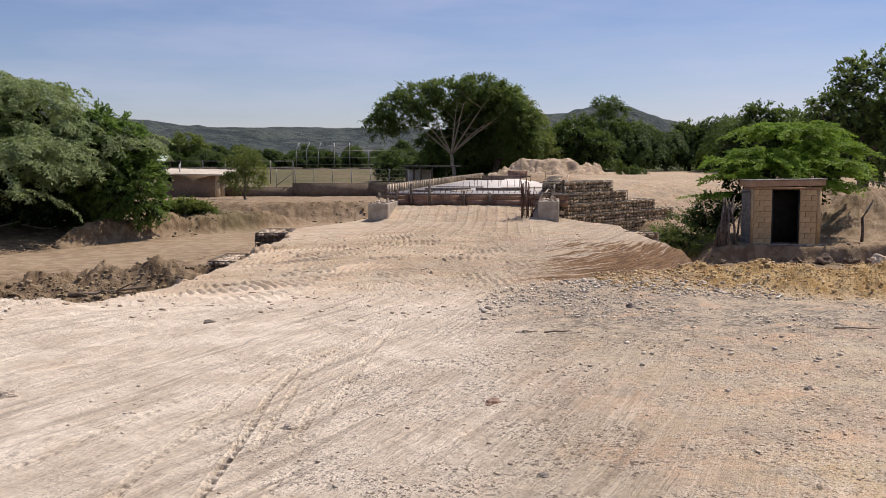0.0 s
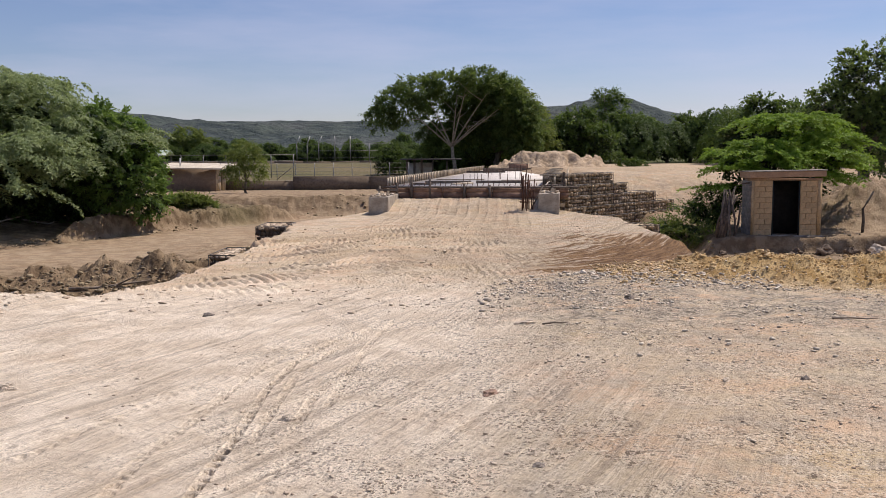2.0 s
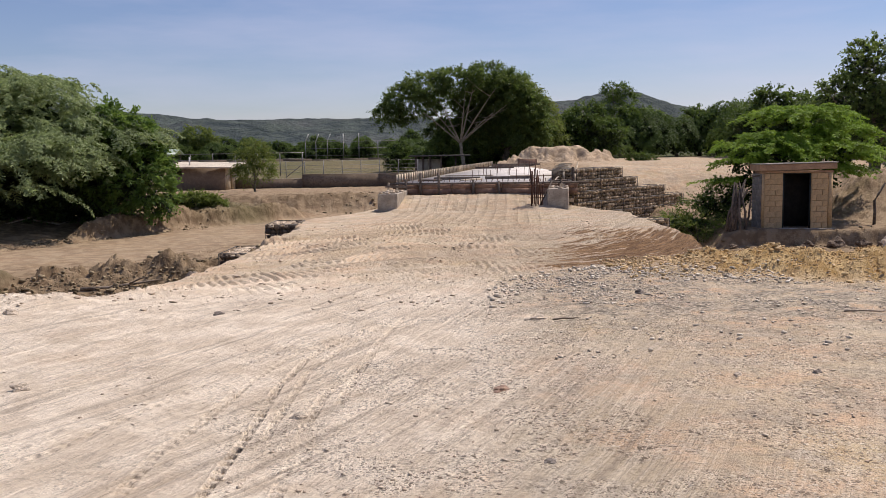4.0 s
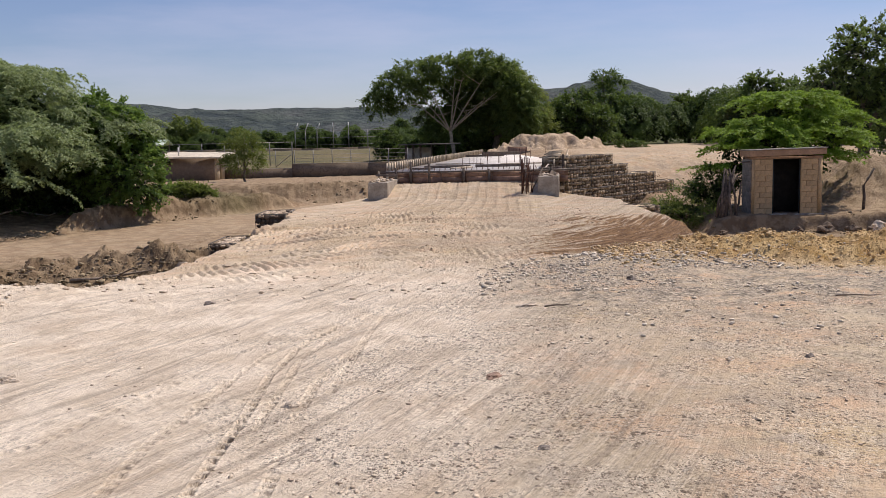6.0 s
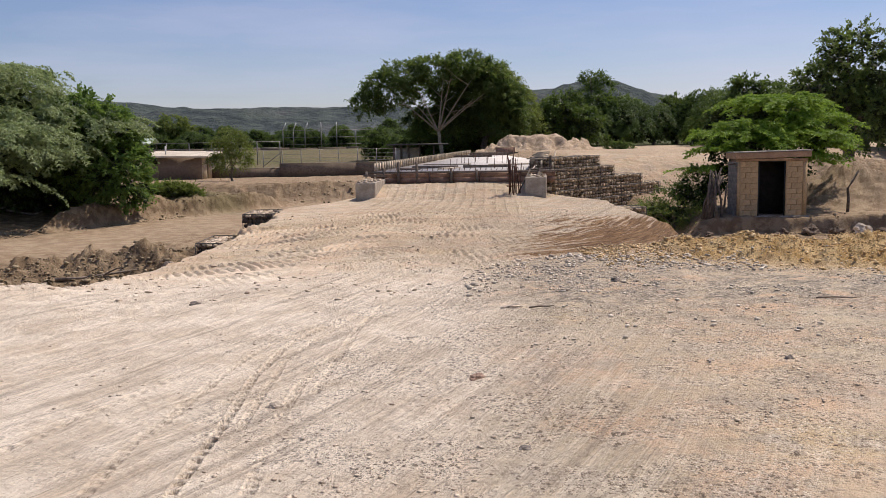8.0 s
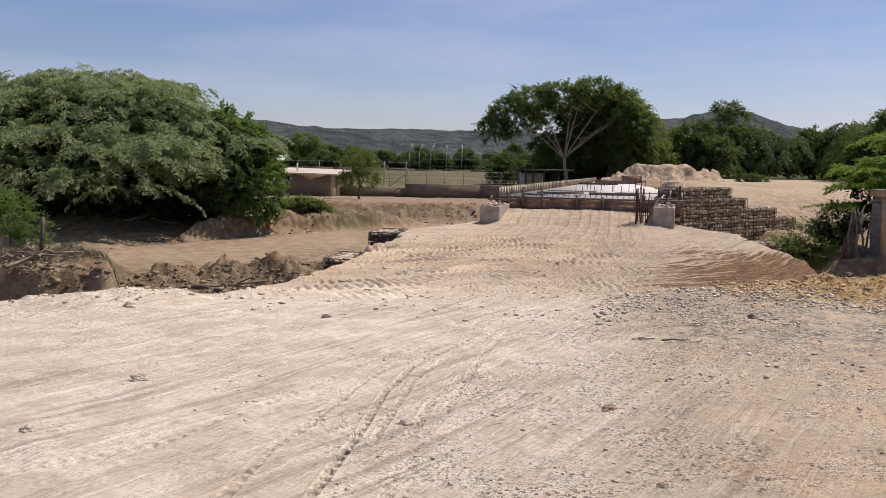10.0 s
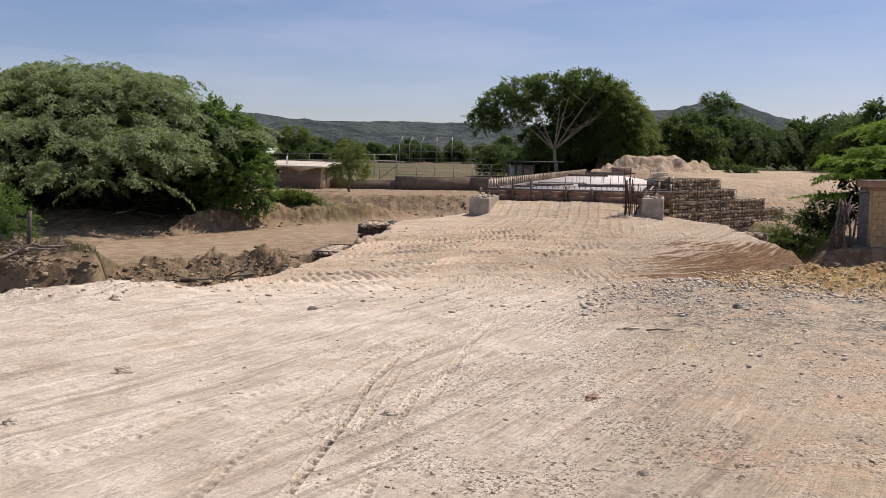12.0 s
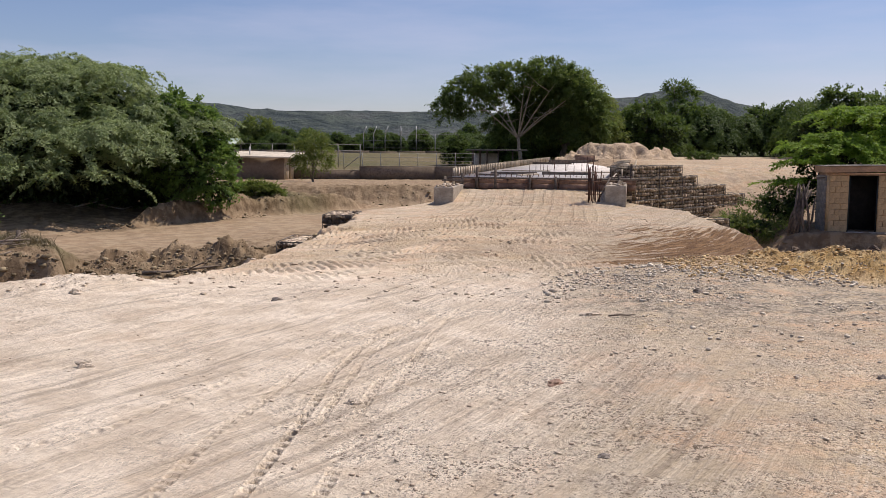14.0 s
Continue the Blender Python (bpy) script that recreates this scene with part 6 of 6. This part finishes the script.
# bright bush behind the shed
build_tree("bright_bush", pose(13.6, 36.3, -1.42), "bright green feathery bush arching behind the shed", "bush",
           ((0.1, 0.2, 3.3, 1.5, 1.0, 0.8), (1.4, 0, 2.7, 1.5, 1.0, 0.8), (-1.2, -0.2, 2.4, 1.5, 1.0, 0.8), (0.2, 0.2, 1.5, 2.2, 0.9, 1.0), (-1.7, -0.1, 1.2, 1.0, 0.8, 0.9)),
           (0.0, 0, 0.8), 0.11, (LEAF_BRIGHT, LEAF_SHADE), 760, 8, 7, 0.80, 0.05, (0.11, 0.045), 75, 420, inner_leaf=0.16, lift=0.1, gaps=-0.8, shelf=(2.0, 0.85, 0.2),
           tiers=((0.1, 0.2, 3.5, 1.4, 1.2, 1.1), (1.4, -0.2, 3.0, 1.4, 1.1, 0.8), (-1.0, -0.4, 2.8, 1.3, 1.1, 0.75), (2.1, -0.3, 2.4, 1.0, 1.0, 0.6), (-1.6, -0.6, 2.1, 1.0, 1.0, 0.6), (0.2, -0.9, 2.5, 1.7, 0.9, 0.7), (-1.9, -0.4, 1.5, 0.9, 0.8, 0.4), (1.6, -0.6, 1.9, 1.2, 0.9, 0.4)))
build_tree("gully_bush", pose(9.7, 35.4, height(9.7, 35.4) - 0.1), "dark green tangled bush in the gully beside the shed", "bush",
           ((0.3, 0, 0.8, 1.1, 0.7, 0.8), (0.9, 0.1, 1.5, 0.8, 0.6, 0.7), (-0.8, 0.1, 0.5, 0.9, 0.6, 0.45)), (0, 0, 0.2), 0.05, (LEAF_MID, LEAF_SHADE), 260, 5, 8, 0.4, 0.1, (0.10, 0.04), 87, 120, inner_leaf=0.16)
build_tree("weed_bush", pose(9.3, 34.0, -1.9), "dusty olive weeds beside the stacked poles", "bush",
           ((0, 0, 0.5, 0.8, 0.6, 0.45), (0.7, -0.6, 0.3, 0.6, 0.5, 0.35), (-0.7, 0.6, 0.55, 0.7, 0.6, 0.4)), (0, 0, 0.1), 0.03, (LEAF_OLIVE, LEAF_MID), 150, 4, 9, 0.35, 0.05, (0.08, 0.028), 78, 20, inner_leaf=0.1)
# the tree with pale limbs beyond the bridge
build_tree("spreading_tree", pose(1.2, 92.0, 0.0), "large spreading tree with pale bare limbs showing", "tree",
           ((-5.6, 0, 6.8, 2.3, 2.2, 1.9), (-3.8, 0, 8.3, 2.4, 2.2, 1.3), (-7.4, 0, 5.4, 1.5, 1.6, 1.4), (-0.8, 0.6, 8.7, 2.5, 2.2, 1.2), (2.4, 0.8, 9.1, 2.6, 2.2, 1.2), (4.6, 1.2, 7.6, 2.4, 2.2, 2.0), (6.2, 1.4, 5.6, 2.3, 2.0, 2.2), (6.8, 1.4, 3.4, 2.2, 1.8, 2.0), (2.4, 3.0, 6.0, 3.4, 1.2, 3.0), (-1.6, 3.2, 5.4, 2.6, 1.2, 2.2), (-0.4, 3.4, 3.0, 4.0, 1.2, 1.8)),
           (-0.35, 0, 2.5), 0.16, (LEAF_DARK, LEAF_DARK), 1700, 6, 8, 0.75, 0.25, (0.22, 0.12), 76, 120, bark=PALEBARK, twigs=4, shell=0.6, inner_leaf=0.35,
           reach=((-3.0, -0.6, 5.6), (-2.5, -0.6, 7.0), (-5.2, -0.2, 6.6), (1.1, -0.8, 8.4), (3.3, -0.8, 7.9), (2.9, -0.9, 5.4), (0.2, -0.6, 7.6), (4.9, -0.2, 6.6)))
build_tree("round_tree", pose(5.8, 97.0, 0.4), "dense round-crowned tree drooping almost to the ground", "tree",
           ((0, 0, 5.8, 4.2, 3.0, 3.0), (2.4, -0.4, 4.0, 3.2, 2.4, 2.8), (-2.6, 0, 4.2, 2.6, 2.2, 2.6), (0.4, -0.6, 7.6, 2.4, 2.0, 1.5), (4.2, 0, 2.6, 2.0, 1.8, 2.0)),
           (0, 0, 1.4), 0.3, (LEAF_OLIVE, LEAF_DARK), 1000, 7, 9, 0.95, 0.5, (0.22, 0.10), 79, 260, inner_leaf=0.4)
build_tree("heap_weeds", pose(17.3, 84.5, 0.35), "small green weeds at the foot of the soil heap", "bush",
           ((0, 0, 0.35, 1.0, 0.6, 0.4), (-1.0, 0, 0.9, 0.35, 0.3, 0.5), (1.2, 0.2, 0.25, 0.8, 0.5, 0.3)), (0, 0, 0.1), 0.03, (LEAF_MID, LEAF_OLIVE), 130, 4, 8, 0.4, 0.1, (0.16, 0.07), 80, 0)
build_tree("small_tree", pose(-13.7, 62.0, -0.95), "small thin-leaved olive tree on the bank top", "tree",
           ((0.1, 0, 3.0, 0.8, 0.8, 0.6), (-0.5, 0, 2.2, 0.8, 0.8, 0.7), (0.6, 0, 2.1, 0.8, 0.8, 0.7), (0, 0, 1.4, 1.45, 1.0, 0.6)),
           (0.05, 0, 0.8), 0.07, (LEAF_OLIVE, LEAF_OLIVE), 330, 5, 8, 0.45, 0.35, (0.12, 0.045), 77, 0)


build_tree("dusty_tree", pose(-43.3, 152.0, 0.5), "round dusty olive-brown tree behind the field", "tree",
           ((0, 0, 4.2, 2.8, 2.4, 1.8), (1.6, 0, 3.0, 2.2, 2.0, 1.6), (-1.6, 0, 3.0, 2.0, 2.0, 1.6), (0.2, 0, 1.6, 3.0, 2.0, 1.3)),
           (0, 0, 1.2), 0.2, (LEAF_OLIVE, LEAF_DARK), 330, 5, 7, 0.8, 0.3, (0.3, 0.14), 86, 120, inner_leaf=0.4)


def build_woods():
    """Thickets beyond: a few kinds of tree, each copied and turned."""
    kinds = []
    kinds.append(build_tree("thicket_tree", pose(14.5, 100.0, 0.3), "dense dark green thicket tree", "tree",
                 ((0, 0, 3.6, 3.0, 2.6, 2.2), (-2.2, -.5, 2.4, 2.2, 2.0, 2.0), (2.3, -.3, 2.6, 2.2, 2.0, 1.9), (0.4, 0, 5.0, 1.9, 1.8, 1.3)), (0, 0, 1.2), 0.22, (LEAF_MID, LEAF_SHADE), 300, 5, 7, 0.8, 0.3, (0.28, 0.14), 81, 220, "thicket trees", inner_leaf=0.4))
    kinds.append(build_tree("thicket_tree", pose(22.0, 104.0, 0.4), "feathery green thicket tree with arching sprays", "tree",
                 ((0, 0, 2.6, 3.2, 2.2, 1.8), (0.6, 0, 3.6, 2.0, 1.6, 1.2)), (0, 0, 1.0), 0.22, (LEAF_MID, LEAF_SHADE), 260, 6, 5, 1.5, 0.35, (0.26, 0.10), 82, 260, "thicket trees", inner_leaf=0.4,
                 tiers=((0, 0, 2.2, 3.8, 2.8, 2.6), (-2.4, -1.0, 1.3, 2.4, 2.0, 2.0), (2.6, -0.9, 1.5, 2.6, 2.0, 2.1), (0.8, 0.4, 3.6, 2.2, 1.8, 2.0))))
    kinds.append(build_tree("thicket_tree", pose(20.3, 112.0, 1.3), "flat-topped thorn tree above the thicket", "tree",
                 ((0, 0, 7.6, 1.7, 1.5, 0.5), (0.9, 0, 6.6, 1.7, 1.5, 0.5), (-0.6, 0, 5.6, 1.5, 1.5, 0.7), (0.3, 0, 3.8, 2.2, 2.0, 1.6)), (0, 0, 2.4), 0.16, (LEAF_MID, LEAF_DARK), 240, 5, 8, 0.7, 0.1, (0.24, 0.10), 83, 60, "thicket trees"))
    rnd = random.Random(31)
    rows = []
    for i in range(15):                      # behind the far road
        rows.append((kinds[i % 2], 8 + i * 3.3 + rnd.uniform(-1, 1), 104 + rnd.uniform(0, 7) - 0.35 * i, rnd.uniform(0.85, 1.12)))
    for i in range(9):                       # and a second row to close it
        rows.append((kinds[(i + 1) % 2], 2 + i * 5.2 + rnd.uniform(-1, 1), 118 + rnd.uniform(0, 8), rnd.uniform(0.9, 1.1)))
    for i in range(10):                      # closing in on the east
        rows.append((kinds[(i + 1) % 2], 31 + i * 0.9 + rnd.uniform(-1, 1), 92 - i * 4.0 + rnd.uniform(-2, 2), rnd.uniform(0.85, 1.05)))
    for i in range(6):                       # under and behind the spreading tree
        rows.append((kinds[i % 2], -6 + i * 2.6, 99 + rnd.uniform(0, 4), rnd.uniform(0.5, 0.7)))
    for i in range(26):                      # hedge behind the western walls
        rows.append((kinds[(i * 2 + i // 3) % 2], -62 + i * 2.45 + rnd.uniform(-1.0, 1.0), 150 + rnd.uniform(-8, 20), rnd.uniform(0.45, 0.62)))
    for i in range(22):                      # low growth behind the western field
        rows.append((kinds[i % 2], -56 + i * 2.5 + rnd.uniform(-1.5, 1.5), 152 + rnd.uniform(-6, 12), rnd.uniform(0.32, 0.50)))
    for i in range(18):                      # closing the gaps of the hedge
        rows.append((kinds[i % 2], -54 + i * 2.8 + rnd.uniform(-0.8, 0.8), 146 + rnd.uniform(-2, 3), rnd.uniform(0.30, 0.44)))
    for i in range(14):
        rows.append((kinds[(i + 1) % 2], -120 + i * 10 + rnd.uniform(-3, 3), 190 + rnd.uniform(-10, 40), rnd.uniform(0.6, 0.9)))
    for kind, x, y, s in rows:
        copy_thing(kind, pose(x, y, height(x, y) - 0.1, 0, 0, rnd.uniform(0, 360)) @ Matrix.Scale(s, 4))


build_woods()
build_tree("tall_tree", pose(27.0, 58.0, -0.2), "tall dark broad-leaved tree at the edge of the yard", "tree",
           ((0.5, 0, 6.6, 2.6, 2.4, 2.0), (-1.6, 0, 4.6, 2.2, 2.2, 1.8), (2.6, 0, 4.6, 2.6, 2.4, 2.2), (0.4, -.5, 2.6, 3.0, 2.4, 1.8)),
           (0, 0, 1.6), 0.3, (LEAF_DARK, LEAF_SHADE), 620, 5, 8, 0.6, 0.25, (0.20, 0.11), 84, 260, inner_leaf=0.3)


def build_grass():
    rng = np.random.default_rng(91)
    n = 4200
    tuft = rng.integers(0, 110, n)
    tx, ty = rng.choice((-14.2, -11.3, -10.6, -12.4), 110) + rng.normal(size=110) * 0.7, 19.6 + rng.random(110) * 2.0
    x, y = tx[tuft] + rng.normal(size=n) * 0.13, ty[tuft] + rng.normal(size=n) * 0.13
    z = land(x, y)[0]
    p = np.stack([x, y, z + 0.10], 1)
    lean = rng.normal(size=(n, 3)) * (0.55, 0.55, 0) + (0, 0, 1)
    axis = unit(lean) * (0.05 + 0.24 * rng.random((n, 1)) ** 2)
    side = unit(np.cross(axis, rng.normal(size=(n, 3)))) * 0.006
    ob = part("dry_grass", leaf_pile(p, axis, side), DRYGRASS)
    tagged(ob, "straw-coloured dry grass on the cut bank", "grass", kind="stuff")


build_grass()
